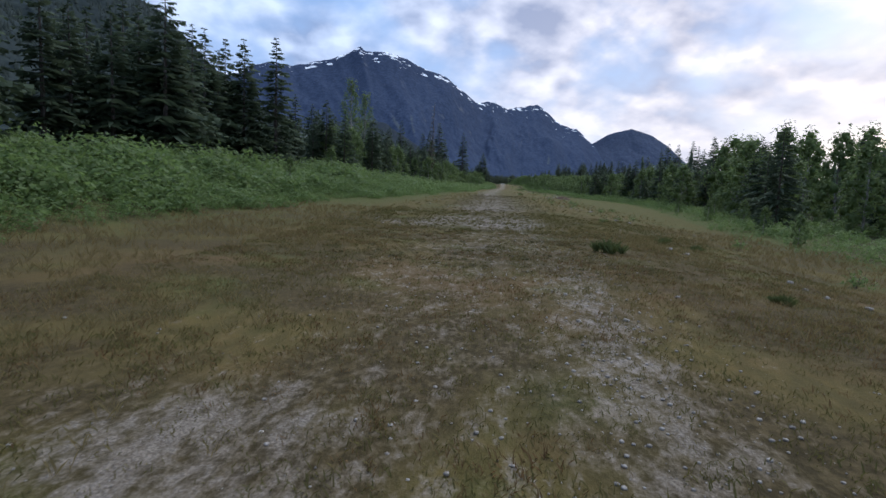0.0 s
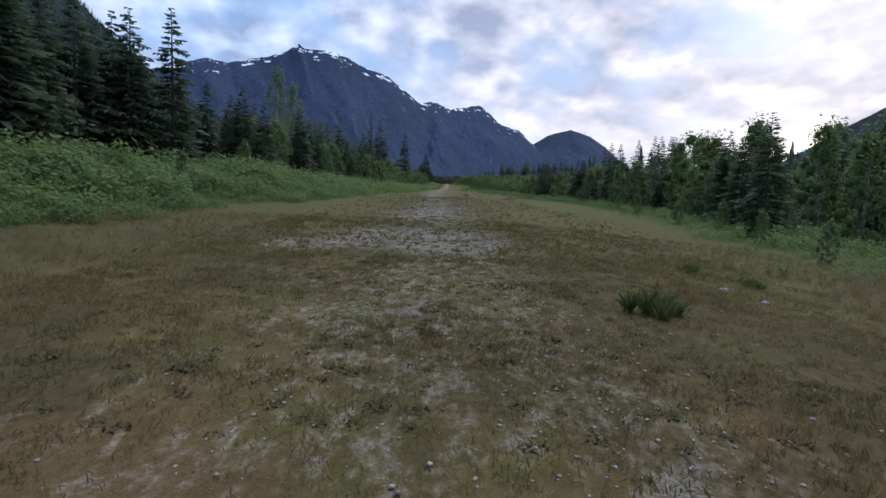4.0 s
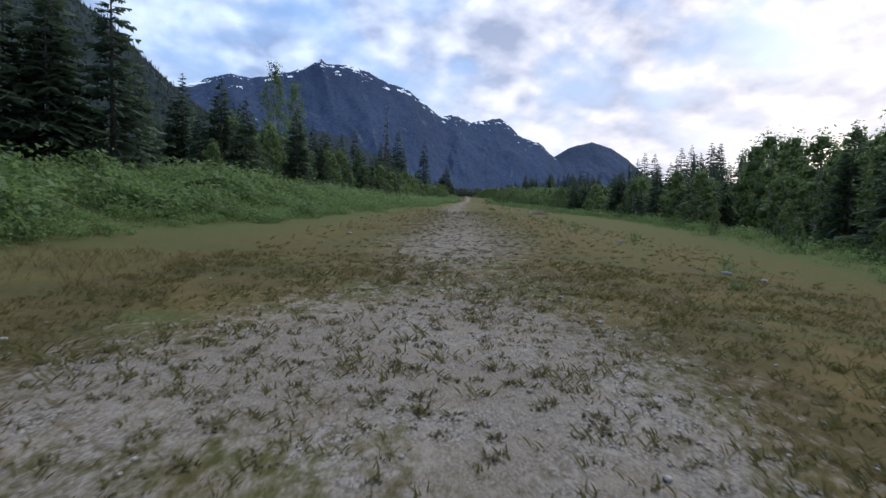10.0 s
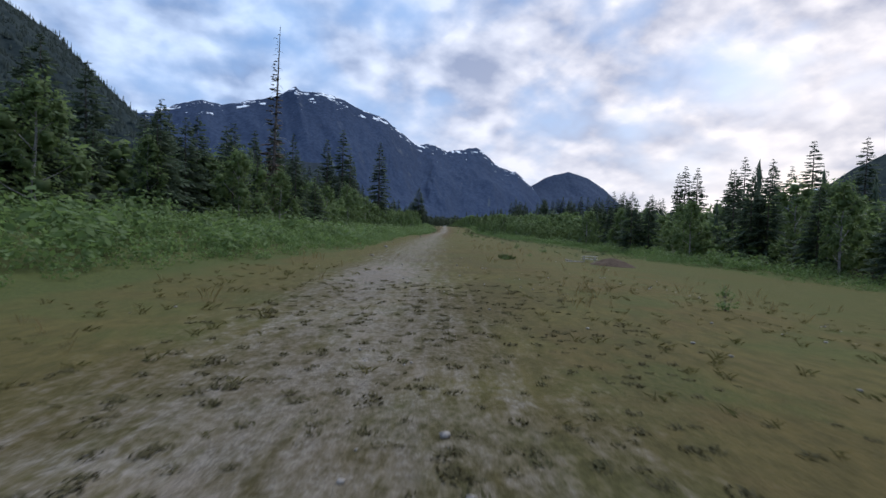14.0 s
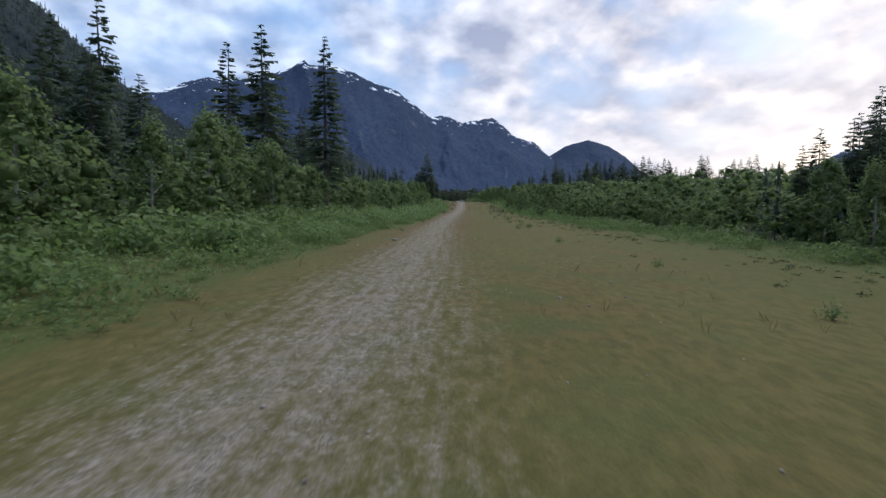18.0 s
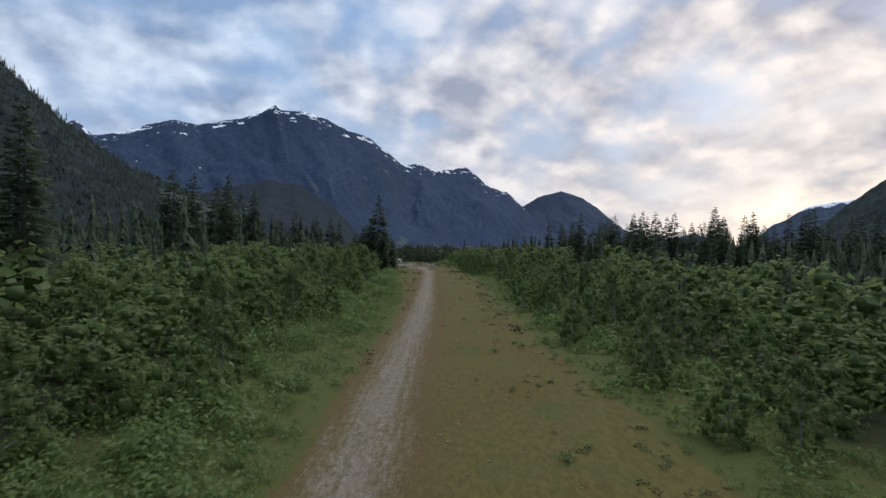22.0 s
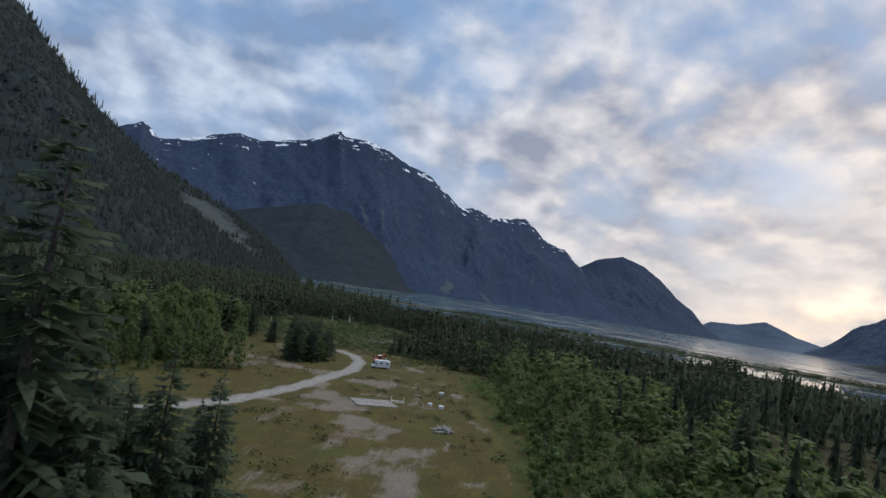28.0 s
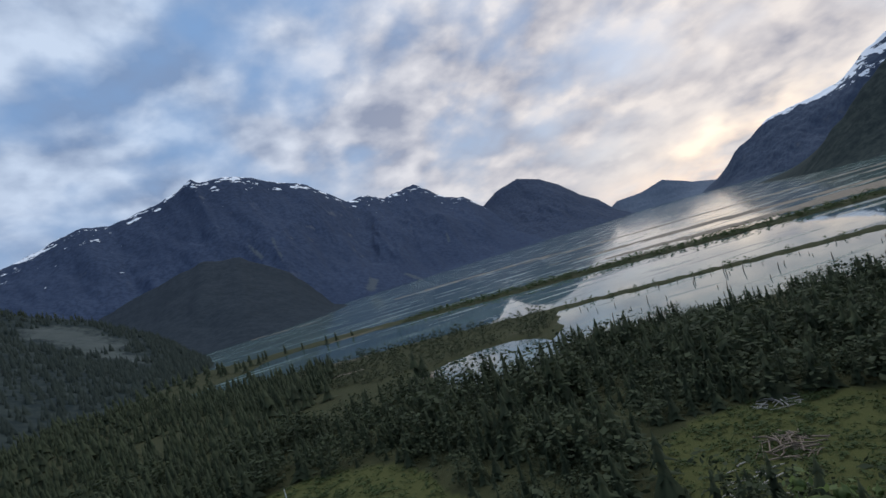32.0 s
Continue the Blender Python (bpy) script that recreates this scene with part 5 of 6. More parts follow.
def build_grass():
    rng = np.random.default_rng(5)

    def sow(name, label, unit, n, x0, x1, y0, y1, mat, size, want):
        x, y = spread(rng, n, x0, x1, y0, y1)
        keep = (x > left_edge(y) - 1) & (x < right_edge(y) + 2) & (rng.uniform(size=n) < want(x, y))
        s = size * rng.uniform(0.55, 1.4, n) * (0.6 + 0.8 * fbm(x / 2.2, y / 2.2, 2, 71))
        P = np.stack([x, y, land(x, y) - 0.01, s, s], -1)[keep]
        V, F = scatter(unit, P, rng)
        tagged(sheet(name, V, F, mat), label, "grass", kind="stuff")

    edge = lambda x, y: smooth(1.5, 6.5, np.abs(x + 0.6))
    bushy = lambda x, y: 0.15 + 0.85 * smooth(0.36, 0.58, fbm(x / 0.7, y / 0.7, 3, 72)) * (0.55 + 0.45 * edge(x, y))
    sow("meadow_grass", "short olive grass tufts on gravel", tuft_unit(1, 6, 0.075, 0.085, 0.006), 26000, -9, 11, 1, 30, GRASS, 0.95, bushy)
    sow("meadow_grass", "short russet grass tufts on gravel", tuft_unit(7, 6, 0.085, 0.075, 0.0055), 17000, -9, 11, 1, 30, RUSSET, 0.95, lambda x, y: bushy(x, y) * smooth(0.35, 0.55, fbm(x / 2.4 + 5, y / 2.4, 3, 76)))
    sow("meadow_grass", "olive grass tufts on gravel", tuft_unit(11, 6, 0.10, 0.11, 0.009), 9000, -10, 12, 28, 50, GRASS, 1.0, bushy)
    sow("seed_grass", "tall russet grass gone to seed", tuft_unit(2, 7, 0.17, 0.10, 0.0026), 9000, -10, 13, 1, 34, STRAW, 0.9, lambda x, y: edge(x, y) * smooth(0.40, 0.62, fbm(x / 3.5, y / 3.5, 3, 73)))
    sow("meadow_grass", "olive grass tufts on the strip", tuft_unit(3, 9, 0.10, 0.15, 0.008), 1800, -11, 18, 34, 140, GRASS, 1.2, lambda x, y: 0.25 + 0.75 * edge(x, y))
    sow("seed_grass", "russet seed grass on the strip", tuft_unit(4, 5, 0.36, 0.2, 0.006), 1200, -11, 19, 36, 220, STRAW, 1.0, lambda x, y: edge(x, y) * smooth(0.42, 0.62, fbm(x / 4.0, y / 6.0, 3, 74)))
    verge = lambda x, y: np.maximum(smooth(-7.5, -10.5, x), smooth(9, 14, x)) * (0.35 + 0.65 * smooth(0.35, 0.6, fbm(x / 2.5, y / 2.5, 3, 75)))
    sow("verge_grass", "long green and russet grass along the edge of the strip", tuft_unit(8, 6, 0.24, 0.16, 0.004), 9000, -17, 20, 4, 48, STRAW, 1.0, verge)
    # dark cushions dotted over the bare gravel
    sow("gravel_cushions", "small dark grass cushions dotted over gravel", tuft_unit(6, 18, 0.048, 0.10, 0.016), 6000, -6, 6, 16, 130, CUSHION, 1.0, lambda x, y: 0.75 * (1 - edge(x, y) * 0.6))


build_grass()


def stone_unit(seed):
    bm = bmesh.new()
    bmesh.ops.create_icosphere(bm, subdivisions=1, radius=0.5)
    rng = random.Random(seed)
    for v in bm.verts:
        v.co *= rng.uniform(0.75, 1.15)
        v.co.z *= 0.62
    V = np.array([v.co[:] for v in bm.verts])
    F = np.array([[v.index for v in f.verts] for f in bm.faces])
    bm.free()
    return V, F


def build_stones():
    rng = np.random.default_rng(9)
    n = 5200
    x, y = rng.normal(0.6, 3.0, n), rng.uniform(1, 46, n) ** 1.0
    x = np.where(rng.uniform(size=n) < 0.5, rng.normal(2.0, 0.8, n), x)
    s = 0.018 + 0.055 * rng.uniform(size=n) ** 3.5
    P = np.stack([x, y, land(x, y) + s * 0.15, s, s], -1)
    V, F = scatter(stone_unit(1), P, rng)
    tagged(sheet("gravel_stones", V, F, ROCK), "loose grey gravel stones on the strip", "stones", kind="stuff")
    n = 2600
    x, y = rng.uniform(-8, 15, n), rng.uniform(30, 480, n)
    near = fbm(x / 3.0, y / 5.0, 2, 83) > 0.50
    x, y = x[near], y[near]
    n = len(x)
    s = 0.05 + 0.11 * rng.uniform(size=n) ** 3
    P = np.stack([x, y, land(x, y) + s * 0.2, s, s], -1)
    V, F = scatter(stone_unit(2), P, rng)
    tagged(sheet("scattered_stones", V, F, ROCK), "pale stones scattered in the grass", "stones", kind="stuff")
    first = None
    for x, y, s in ((2.45, 10.6, 0.09), (1.55, 10.35, 0.08), (1.6, 12.9, 0.08), (7.7, 26.2, 0.2), (11.1, 70.6, 0.3), (9.3, 14.9, 0.14), (8.0, 24.7, 0.16), (8.9, 16.0, 0.12), (9.3, 18.8, 0.15), (9.0, 17.3, 0.12), (10.4, 51.7, 0.28), (11.2, 50.3, 0.22), (9.8, 53.0, 0.16), (8.7, 80.3, 0.26), (9.3, 75.8, 0.2), (8.9, 78.4, 0.15), (9.7, 73.2, 0.17), (10.1, 71.5, 0.12), (4.2, 13.4, 0.09), (-8.6, 75.4, 0.16), (-8.2, 76.6, 0.13), (-7.7, 77.2, 0.12), (-6.4, 31, 0.14), (-7.6, 62, 0.18), (-5.5, 150, 0.25), (-6.2, 168, 0.3), (-4.8, 236, 0.35)):
        m = pose(x, y, float(land(x, y)) + s * 0.22, 0, 0, x * 50) @ Matrix.Diagonal((s * 1.6, s * 1.4, s * 1.5, 1))
        if first is None:
            V, F = stone_unit(5)
            first = tagged(sheet("stone", V, F, ROCK), "pale rounded stone lying in the grass", "stone", "stones on the strip")
            first.matrix_basis = m
        else:
            copy_thing(first, Matrix()).matrix_basis = m


build_stones()
build_clearing()


def build_bushes():
    """Single dark bushes standing out in the grass."""
    clump = base("grass_clump", 4.1, 22.0, float(land(4.1, 22.0)))
    V, F = stack([scatter(tuft_unit(21 + k, 60, 0.52, 0.26, 0.007), np.array([[dx, dy, 0, 1, hh]]), np.random.default_rng(k)) for k, (dx, dy, hh) in enumerate(((0, 0, 1), (0.32, 0.2, 0.85), (-0.3, 0.25, 0.8), (0.2, -0.35, 0.7), (0.6, 0.05, 0.6)))])
    sheet("tuft", V, F, LONG_GRASS, clump)
    for k in range(7):
        a, r = k * 2.4, 0.12 + 0.07 * k
        sb = bmesh.new()
        x0, y0 = r * math.cos(a), r * math.sin(a)
        tube(sb, [(x0, y0, -0.03), (x0 * 1.15, y0 * 1.15, 0.5), (x0 * 1.3, y0 * 1.3, 0.78 + 0.03 * k)], [0.006, 0.005, 0.003], 4)
        stem = part("stem", sb, LONG_GRASS, clump)
        V, F = leaf_cloud(np.random.default_rng(60 + k), 14, (x0 * 1.25, y0 * 1.25, 0.66 + 0.03 * k), (0.06, 0.06, 0.16), 0.028, 0.2)
        sheet("flower_head", V, F, STRAW, stem)
    tagged(clump, "tall green grass clump with pale weed stems beside the gravel track", "grass clump", "grass clumps on the strip")
    for x, y, k in ((8.6, 30.5, 0.6), (6.9, 14.0, 0.45), (5.2, 153.0, 0.9), (9.4, 28.0, 0.5)):
        copy_thing(clump, pose(x, y, float(land(x, y)), 0, 0, x * 70) @ Matrix.Diagonal((k * 1.2, k * 1.2, k, 1)))
    ob = base("bush", 13.4, 33.0, float(land(13.4, 33.0)))
    for k in range(4):
        a = k * 1.6
        sb = bmesh.new()
        tube(sb, [(0, 0, -0.05), (0.16 * math.cos(a), 0.16 * math.sin(a), 0.4), (0.3 * math.cos(a), 0.3 * math.sin(a), 0.8)], [0.016, 0.01, 0.004], 4)
        part("stem", sb, BARK, ob)
    V, F = shrub_unit(377, 170, 0.06, 7)
    sheet("leaves", V, F, SHRUB, ob)
    tagged(ob, "small leafy green bush standing in the grass", "bush", "bushes on the strip")
    rng = random.Random(8)
    for x, y, s in ((12.1, 20.2, 0.9), (8.2, 46.1, 0.7), (9.9, 273, 1.0), (9.7, 294, 1.1), (9.6, 239, 0.7), (9.3, 166, 0.5), (5.0, 151.7, 0.7), (10.5, 84, 0.8), (8.2, 92, 0.7), (12.5, 96, 1.0), (9.5, 104, 0.7), (13.4, 110, 1.1),
                    (6.0, 102, 0.6), (14.5, 118, 1.0), (11.0, 128, 0.8), (16.2, 84, 1.0), (12.5, 72, 0.8), (13.2, 58, 0.9), (10.6, 52, 0.6), (15.0, 136, 0.9), (8.4, 262, 0.9), (10.2, 266, 1.1), (9.0, 281, 0.9), (11.3, 287, 1.1), (8.2, 308, 0.8),
                    (10.6, 302, 1.0), (9.6, 316, 0.9), (8.8, 330, 0.8), (9.3, 346, 0.9), (-5.6, 250, 0.8), (-4.9, 276, 0.9), (-5.2, 300, 0.9), (12.4, 222, 0.9), (13.6, 208, 1.0), (11.8, 196, 0.7), (14.6, 188, 0.9), (7.6, 372, 0.8), (8.4, 398, 0.9)):
        s *= rng.uniform(0.85, 1.15)
        m = pose(x, y, float(land(x, y)) - 0.02, 0, 0, rng.uniform(0, 360)) @ Matrix.Diagonal((s * 1.2, s * 1.2, s, 1))
        copy_thing(ob, Matrix()).matrix_basis = m


build_bushes()


# ---- made things ----
def slab(bm, x0, x1, y0, y1, z0, z1, bevel=0.008):
    """A box with softened edges, added to bm."""
    geo = bmesh.ops.create_cube(bm, size=1.0)
    for v in geo["verts"]:
        v.co = Vector((x0 + (v.co.x + 0.5) * (x1 - x0), y0 + (v.co.y + 0.5) * (y1 - y0), z0 + (v.co.z + 0.5) * (z1 - z0)))
    edges = list({e for v in geo["verts"] for e in v.link_edges})
    if bevel:
        bmesh.ops.bevel(bm, geom=edges, offset=bevel, segments=1, affect="EDGES")


def block(name, parent, mat, *dims, bevel=0.008, label=""):
    bm = bmesh.new()
    slab(bm, *dims, bevel=bevel)
    return part(name, bm, mat, parent, label)


def rod(name, parent, mat, points, radii, sides=8, label=""):
    bm = bmesh.new()
    tube(bm, points, radii, sides)
    return part(name, bm, mat, parent, label)


PAINT = material("white_paint", plain((0.70, 0.71, 0.71), (0.80, 0.80, 0.79), 1.5), 0.35, 0.5)
RED = material("red_paint", plain((0.42, 0.035, 0.022), (0.55, 0.06, 0.035), 2.0), 0.4, 0.5)
BLACK = material("black_rubber", plain((0.018, 0.018, 0.018), (0.035, 0.035, 0.034), 8.0), 0.8)
STEEL = material("dull_steel", plain((0.22, 0.22, 0.22), (0.40, 0.40, 0.39), 9.0), 0.45, 0.5, 0.8)
GLASS = material("dark_glass", plain((0.015, 0.018, 0.020), (0.025, 0.028, 0.03), 2.0), 0.05, 0.6)
CONCRETE = material("concrete", plain((0.17, 0.162, 0.15), (0.30, 0.285, 0.265), 1.2), 0.9)
EARTH = material("dug_earth", plain((0.045, 0.030, 0.020), (0.095, 0.066, 0.045), 3.0), 0.95)
BRUSH = material("dead_brush", bark_look((0.11, 0.08, 0.06), (0.27, 0.22, 0.18)), 0.9)


def picnic_table():
    ob = base("picnic_table", 16.2, 168.3, float(land(16.2, 168.3)), -18, 0.95)
    for k in range(4):
        block("top_plank", ob, GREY_WOOD, -0.95, 0.95, -0.37 + k * 0.19, -0.20 + k * 0.19, 0.715, 0.755)
    for side in (-1, 1):
        block("bench_plank", ob, GREY_WOOD, -0.95, 0.95, side * 0.72 - 0.13, side * 0.72 + 0.13, 0.42, 0.46)
        for x in (-0.62, 0.62):
            rod("leg", ob, GREY_WOOD, [(x, side * 0.66, 0.0), (x, side * 0.30, 0.715)], [0.055, 0.055], 4)
    for x in (-0.62, 0.62):
        block("crossbar", ob, GREY_WOOD, x - 0.10, x - 0.055, -0.80, 0.80, 0.33, 0.42)
        block("batten", ob, GREY_WOOD, x - 0.10, x - 0.055, -0.37, 0.37, 0.66, 0.714)
    tagged(ob, "weathered grey wooden picnic table with two benches", "table")
    V, F = stone_unit(14)
    first = None
    for k in range(11):
        a = k * 0.571
        x, y, s = 14.4 + 0.85 * math.cos(a), 167.9 + 0.8 * math.sin(a), 0.23 + 0.08 * math.sin(k * 5.1)
        m = pose(x, y, float(land(x, y)) + s * 0.2, 0, 0, k * 77) @ Matrix.Diagonal((s * 1.3, s, s, 1))
        if first is None:
            first = tagged(sheet("fire_ring_stone", V, F, ROCK), "grey stone of a fire ring in the grass", "stone", "fire ring stones")
            first.matrix_basis = m
        else:
            copy_thing(first, Matrix()).matrix_basis = m
    u = np.linspace(-1, 1, 26)
    X, Y = np.meshgrid(u, u)
    r = np.hypot(X, Y)
    Z = 0.75 * np.clip(1 - r, 0, 1) ** 0.8 * (0.7 + 0.6 * fbm(X * 3 + 9, Y * 3 + 4, 3, 6)) - 0.06
    mound = tagged(sheet("earth_mound", np.stack([X * 2.6, Y * 1.9, Z * 1.25], -1).reshape(-1, 3), grid_faces(26, 26), EARTH, smooth=True), "low mound of dark brown dug earth", "mound")
    mound.location = (17.6, 165.0, float(land(17.6, 165.0)))
    log = base("plank", 13.6, 165.5, float(land(13.6, 165.5)) + 0.06, 25)
    block("board", log, GREY_WOOD, -0.7, 0.7, -0.1, 0.1, -0.03, 0.03)
    tagged(log, "loose grey board lying by the fire ring", "board")


picnic_table()


def wheel(parent, x, y, r, w=0.24):
    bm = bmesh.new()
    bmesh.ops.create_cone(bm, cap_ends=True, segments=20, radius1=r, radius2=r, depth=w, matrix=pose(x, y, r, 90, 0, 0))
    bmesh.ops.bevel(bm, geom=[e for e in bm.edges if len(e.link_faces) == 2 and max(len(f.verts) for f in e.link_faces) > 4], offset=0.04, segments=1, affect="EDGES")
    t = part("wheel", bm, BLACK, parent, "black tyre")
    bm = bmesh.new()
    bmesh.ops.create_cone(bm, cap_ends=True, segments=16, radius1=r * 0.55, radius2=r * 0.5, depth=w + 0.03, matrix=pose(x, y, r, 90, 0, 0))
    part("rim", bm, STEEL, t)


def motorhome():
    """White box-bodied camper with a cab at its -x end."""
    ob = base("motorhome", -15.6, 593.5, float(land(-15.6, 593.5)), 24, 0.64)
    bm = bmesh.new()
    outline = ((-1.6, 0.55), (3.1, 0.55), (3.1, 3.0), (-2.55, 3.0), (-2.75, 2.75), (-2.55, 2.25), (-1.6, 2.1))
    lo = [bm.verts.new((x, -1.12, z)) for x, z in outline]
    hi = [bm.verts.new((x, 1.12, z)) for x, z in outline]
    bm.faces.new(lo)
    bm.faces.new(hi[::-1])
    for i in range(len(lo)):
        j = (i + 1) % len(lo)
        bm.faces.new((lo[j], lo[i], hi[i], hi[j]))
    bmesh.ops.bevel(bm, geom=bm.edges[:], offset=0.06, segments=2, affect="EDGES")
    body = part("body", bm, PAINT, ob)
    bm = bmesh.new()
    outline = ((-1.62, 0.45), (-1.62, 2.05), (-2.35, 1.95), (-2.85, 1.32), (-3.55, 1.15), (-3.62, 0.45))
    lo = [bm.verts.new((x, -0.98, z)) for x, z in outline]
    hi = [bm.verts.new((x, 0.98, z)) for x, z in outline]
    bm.faces.new(lo[::-1])
    bm.faces.new(hi)
    for i in range(len(lo)):
        j = (i + 1) % len(lo)
        bm.faces.new((lo[i], lo[j], hi[j], hi[i]))
    bmesh.ops.bevel(bm, geom=bm.edges[:], offset=0.07, segments=2, affect="EDGES")
    cab = part("cab", bm, PAINT, ob)
    for s in (-1, 1):
        block("side_window", cab, GLASS, -2.45, -1.8, s * 1.0 - 0.01, s * 1.0 + 0.01, 1.32, 1.85, bevel=0)
        block("headlight", cab, GLASS, -3.66, -3.60, s * 0.72 - 0.16, s * 0.72 + 0.16, 0.75, 0.95, bevel=0.01)
        for x0, x1 in ((-0.9, 0.1), (1.4, 2.4)):
            block("window", body, GLASS, x0, x1, s * 1.13 - 0.012, s * 1.13 + 0.012, 1.7, 2.25, bevel=0)
        block("trim_stripe", body, STEEL, -1.4, 3.0, s * 1.13 - 0.006, s * 1.13 + 0.006, 1.15, 1.25, bevel=0)
        for x in (-2.75, 1.7):
            wheel(ob, x, s * 0.92, 0.38)
    bm = bmesh.new()
    vs = [bm.verts.new(p) for p in ((-2.38, -0.85, 1.93), (-2.86, -0.85, 1.36), (-2.86, 0.85, 1.36), (-2.38, 0.85, 1.93))]
    bm.faces.new(vs)
    bmesh.ops.translate(bm, verts=bm.verts, vec=(-0.05, 0, 0.035))
    part("windscreen", bm, GLASS, cab)
    block("roof_vent", ob, PAINT, 0.4, 0.9, -0.25, 0.25, 2.99, 3.12, bevel=0.02)
    block("roof_unit", ob, PAINT, 1.7, 2.6, -0.4, 0.4, 2.99, 3.24, bevel=0.05)
    block("bumper", ob, STEEL, 3.08, 3.2, -1.0, 1.0, 0.45, 0.62)
    tagged(ob, "white motorhome parked on the grass by the road", "motorhome")


motorhome()


def red_machine():
    """A small red digger with its arm folded, behind the motorhome."""
    ob = base("digger", -17.6, 600.5, float(land(-17.6, 600.5)), 40, 0.85)
    for s in (-1, 1):
        t = block("track", ob, BLACK, -1.1, 1.1, s * 0.75 - 0.2, s * 0.75 + 0.2, 0.0, 0.55, bevel=0.16)
        block("track_frame", t, STEEL, -0.75, 0.75, s * 0.96 - 0.02, s * 0.96 + 0.02, 0.15, 0.40)
    block("platform", ob, STEEL, -0.5, 0.5, -0.5, 0.5, 0.5, 0.72)
    block("body", ob, RED, -1.3, 0.5, -0.85, 0.85, 0.70, 1.45, bevel=0.08)
    cab = block("cab", ob, RED, -0.45, 0.75, -0.82, 0.10, 0.75, 2.45, bevel=0.07)
    block("cab_window", cab, GLASS, -0.3, 0.6, -0.835, -0.825, 1.4, 2.25, bevel=0)
    block("front_window", cab, GLASS, 0.745, 0.76, -0.7, 0.0, 1.2, 2.25, bevel=0)
    block("cab_roof", cab, PAINT, -0.5, 0.8, -0.86, 0.14, 2.44, 2.52, bevel=0.02, label="white cab roof")
    rod("boom", ob, RED, [(0.5, 0.4, 0.9), (1.3, 0.4, 2.5), (2.3, 0.4, 2.9)], [0.16, 0.18, 0.12], 4)
    rod("arm", ob, RED, [(2.3, 0.4, 2.95), (2.75, 0.4, 1.6)], [0.13, 0.1], 4)
    block("bucket", ob, STEEL, 2.45, 3.0, 0.05, 0.75, 1.0, 1.55, bevel=0.08)
    tagged(ob, "small red digger with white cab roof", "digger")


red_machine()


def log_heap(name, x, y, n, length, spread_, seed, mat, label, up=0.9):
    rng = random.Random(seed)
    ob = base(name, x, y, float(land(x, y)), 0)
    for k in range(n):
        a = rng.uniform(0, 6.283)
        r = spread_ * rng.random() ** 0.7
        cx, cy, L = r * math.cos(a), r * math.sin(a), length * rng.uniform(0.45, 1.1)
        z = max(0.08, up * (1 - r / spread_) * rng.random() + 0.08)
        b, tilt = rng.uniform(0, 6.283), rng.uniform(-0.25, 0.25) * L * 0.4
        dx, dy = 0.5 * L * math.cos(b), 0.5 * L * math.sin(b)
        g = rng.uniform(0.06, 0.14)
        rod("log", ob, mat, [(cx - dx, cy - dy, max(g, z - tilt)), (cx, cy, z + g), (cx + dx, cy + dy, max(g, z + tilt))], [g, g * 0.95, g * 0.75], 7)
    return tagged(ob, label, "log heap")


log_heap("firewood_heap", 2.6, 543.5, 46, 1.5, 1.6, 5, GREY_WOOD, "heap of pale split logs on the grass")
log_heap("brush_heap", 33.0, 660.5, 44, 4.5, 4.5, 6, BRUSH, "heap of brown slash logs on the cut field", 1.6)
log_heap("brush_heap", 43.0, 676.0, 26, 3.6, 4.0, 16, GREY_WOOD, "scattered pale slash on the cut field", 0.5)
log_heap("brush_heap", 24.0, 655.0, 22, 3.0, 6.0, 26, GREY_WOOD, "scattered pale slash on the cut field", 0.3)
log_heap("brush_heap", -22.0, 650.0, 26, 3.0, 8.0, 36, GREY_WOOD, "scattered pale slash at the field's edge", 0.3)


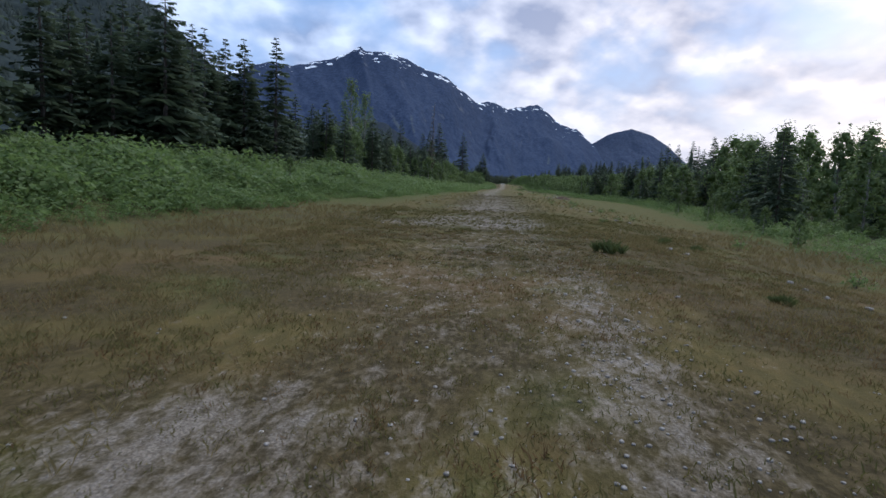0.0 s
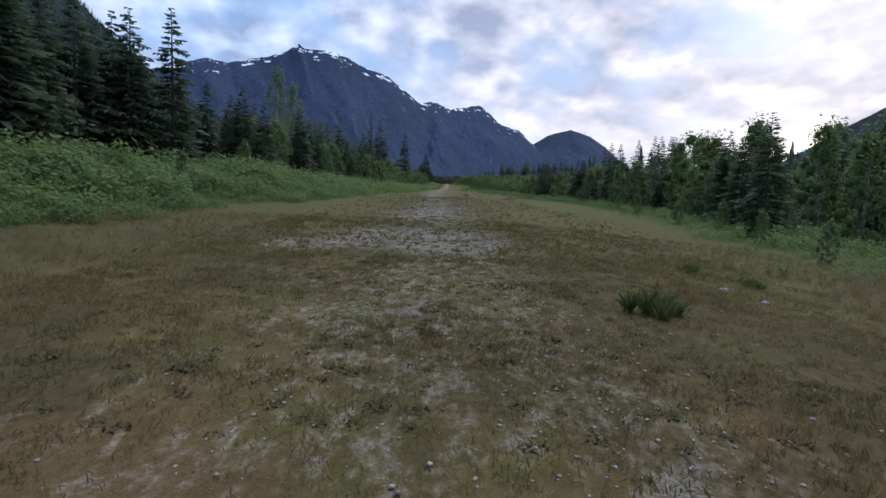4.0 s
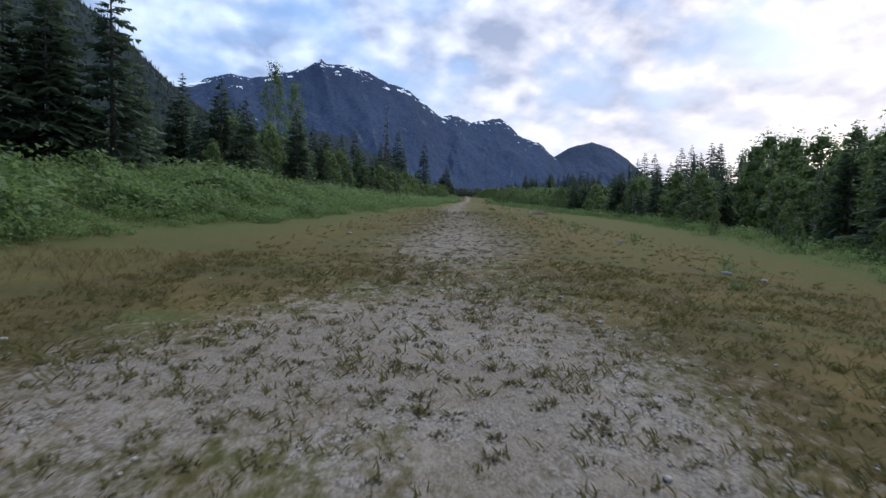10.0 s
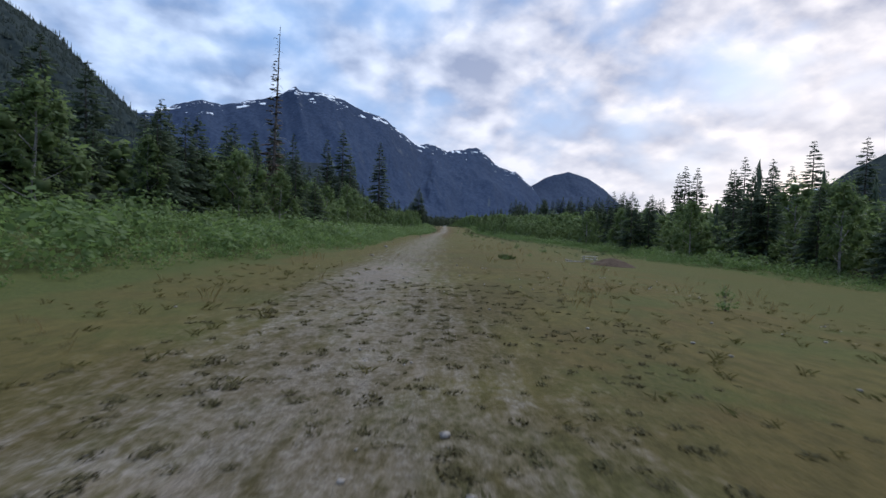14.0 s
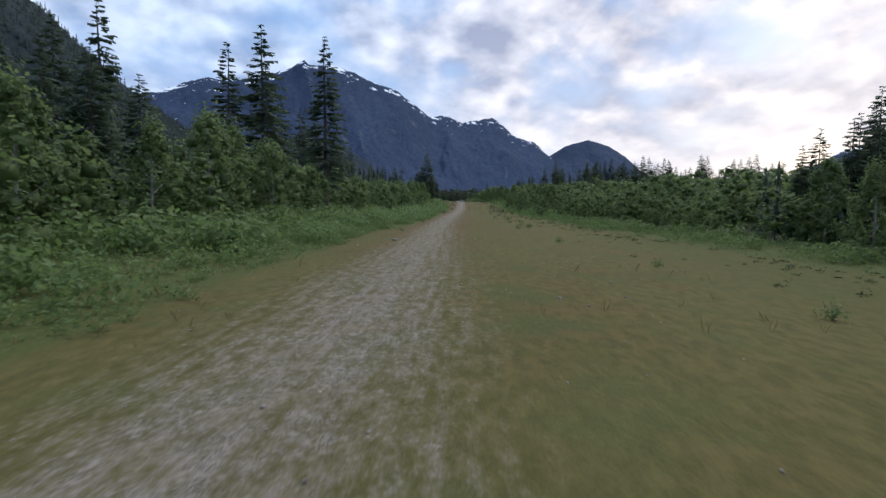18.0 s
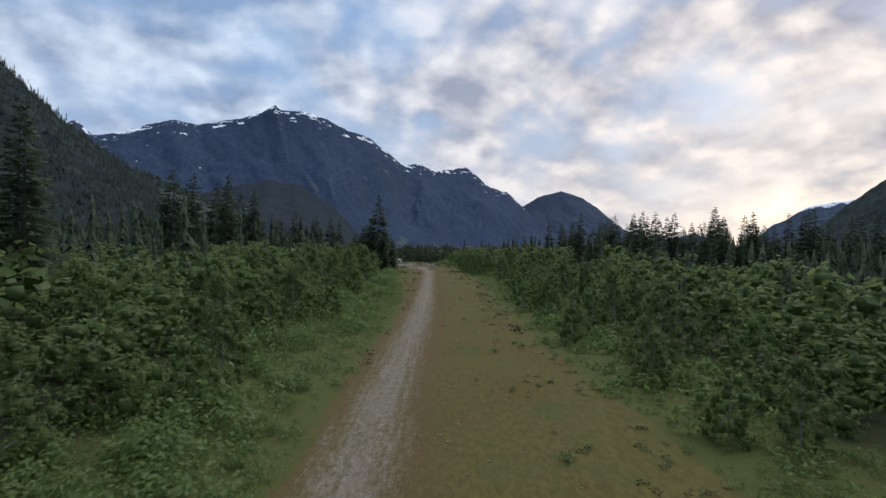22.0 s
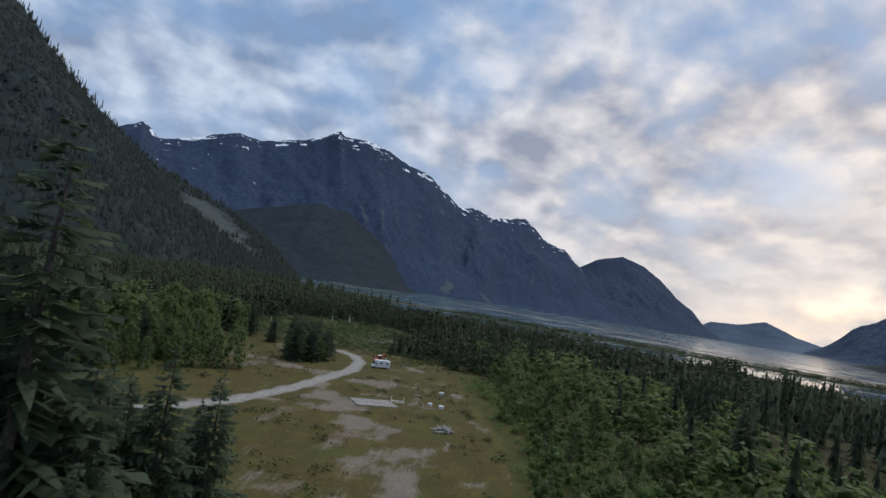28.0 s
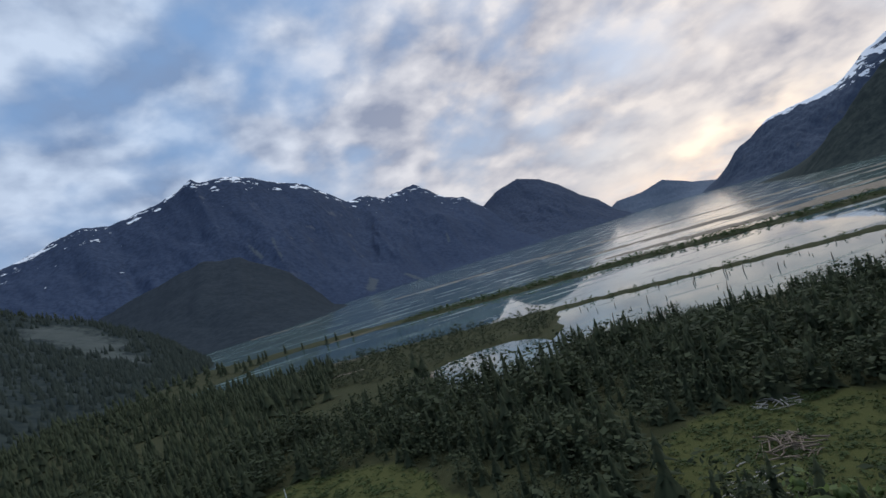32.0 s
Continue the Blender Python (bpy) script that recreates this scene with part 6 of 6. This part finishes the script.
def concrete_pad():
    ob = base("concrete_pad", -10.0, 554.5, float(land(-10.0, 554.5)), 28)
    block("slab", ob, CONCRETE, -3.6, 3.6, -2.4, 2.4, -0.25, 0.14, bevel=0.03)
    tagged(ob, "worn grey concrete slab in the grass", "slab")
    fr = base("metal_frame", -6.4, 558.4, float(land(-6.4, 558.4)) + 0.15, 20)
    for x0, y0, x1, y1 in ((-1.1, -0.6, 1.1, -0.6), (-1.1, 0.6, 1.1, 0.6), (-1.1, -0.6, -1.1, 0.6), (1.1, -0.6, 1.1, 0.6), (0, -0.6, 0, 0.6)):
        rod("bar", fr, PAINT, [(x0, y0, 0.05), (x1, y1, 0.05)], [0.05, 0.05], 6)
    for x in (-1.1, 1.1):
        rod("post", fr, PAINT, [(x, 0.6, 0.05), (x, 0.6, 0.85)], [0.045, 0.045], 6)
    tagged(fr, "pale metal frame lying on the slab", "frame")
    for x, y, w, h, turn in ((1.2, 559.5, 0.8, 0.5, 20), (0.5, 573.0, 1.0, 0.45, -15), (-0.9, 560.6, 0.5, 0.4, 40)):
        bx = base("crate", x, y, float(land(x, y)), turn)
        block("box", bx, PAINT, -w / 2, w / 2, -0.4, 0.4, 0.0, h, bevel=0.03)
        block("lid", bx, PAINT, -w / 2 - 0.02, w / 2 + 0.02, -0.42, 0.42, h + 0.002, h + 0.06, bevel=0.01)
        block("latch", bx, STEEL, -0.06, 0.06, -0.44, -0.42, h - 0.1, h + 0.03, bevel=0)
        tagged(bx, "white storage box on rough grass", "box", "boxes in the clearing")
    for x, y, turn, L in ((-12.5, 560, 30, 2.0), (-4.0, 568, -20, 1.6), (-5.5, 580, 70, 1.4), (-9.5, 574, 10, 1.8), (3.4, 498, 20, 1.2)):
        bd = base("board", x, y, float(land(x, y)) + 0.05, turn)
        block("plank", bd, GREY_WOOD, -L / 2, L / 2, -0.14, 0.14, 0.0, 0.05)
        tagged(bd, "pale board lying in the clearing", "board", "boards in the clearing")


concrete_pad()


def field_poles():
    first = None
    for x, y, h in ((-49.0, 704.0, 3.4), (-60.0, 640.0, 2.4), (-66.0, 655.0, 2.0), (-56, 702, 2.2)):
        if first is None:
            ob = base("marker_pole", x, y, float(land(x, y)))
            rod("pole", ob, PAINT, [(0, 0, -0.2), (0, 0, 3.4)], [0.11, 0.08], 8)
            first = tagged(ob, "white marker pole standing in the field", "pole", "poles in the field")
        else:
            copy_thing(first, pose(x, y, float(land(x, y))) @ Matrix.Diagonal((1, 1, h / 3.4, 1)))


field_poles()


def pond_snags():
    """Dead stems standing in the flooded pond, driftwood on its near shore."""
    rng = random.Random(17)
    made = []
    for k in range(4):
        ob = base("snag", 0, 0, 0)
        H = 5.0
        rod("stem", ob, BRUSH, [(0, 0, -1.2), (0.08, 0.03, H * 0.5), (0.12 * k - 0.2, 0.1, H)], [0.20, 0.15, 0.07], 6)
        for j in range(3 + k):
            a, z = j * 2.1, H * (0.35 + 0.13 * j)
            rod("stub", ob, BRUSH, [(0.05, 0.02, z), (0.5 * math.cos(a), 0.5 * math.sin(a), z + 0.2)], [0.05, 0.02], 4)
        made.append(tagged(ob, "bare dark dead stem standing in the pond", "snag", "snags in the pond"))
    n = 0
    while n < 210:
        u, v = rng.uniform(-262, 170), rng.uniform(745, 832) if rng.random() < 0.6 else rng.uniform(745, 772)
        x, y = 0.93 * u + 0.37 * v, -0.37 * u + 0.93 * v
        if float(water_mask(np.array([x]), np.array([y]))[0]) < 0.5:
            continue
        s = rng.uniform(0.12, 0.40) if rng.random() < 0.86 else rng.uniform(0.5, 0.9)
        m = pose(x, y, RISE - 1.25, rng.uniform(-6, 6), rng.uniform(-6, 6), rng.uniform(0, 360)) @ Matrix.Diagonal((0.9 + 0.6 * s, 0.9 + 0.6 * s, s, 1))
        if n < 4:
            made[n].matrix_basis = m
        else:
            copy_thing(made[n % 4], Matrix()).matrix_basis = m
        n += 1
    nr = np.random.default_rng(18)
    bm = bmesh.new()
    tube(bm, [(-0.5, 0, 0), (0, 0, 0.02), (0.5, 0, 0)], [0.04, 0.035, 0.02], 5)
    V = np.array([w.co[:] for w in bm.verts])
    F = np.array([[w.index for w in f.verts] for f in bm.faces if len(f.verts) == 4])
    bm.free()
    m = 2400
    u, v = nr.uniform(-265, 260, m), 742 + 44 * nr.uniform(size=m) ** 2.2
    x, y = 0.93 * u + 0.37 * v, -0.37 * u + 0.93 * v
    few = nr.uniform(size=m) < 0.2
    x, y = np.where(few, 12 + nr.normal(0, 12, m), x), np.where(few, 782 + nr.normal(0, 14, m), y)
    L = nr.uniform(1.2, 5.0, m)
    W, G = scatter((V, F), np.stack([x, y, x * 0 + RISE - 1.18, L, L], -1), nr)
    tagged(sheet("driftwood", W, G, BRUSH), "dark driftwood crowded along the pond shore", "driftwood", kind="stuff")


pond_snags()
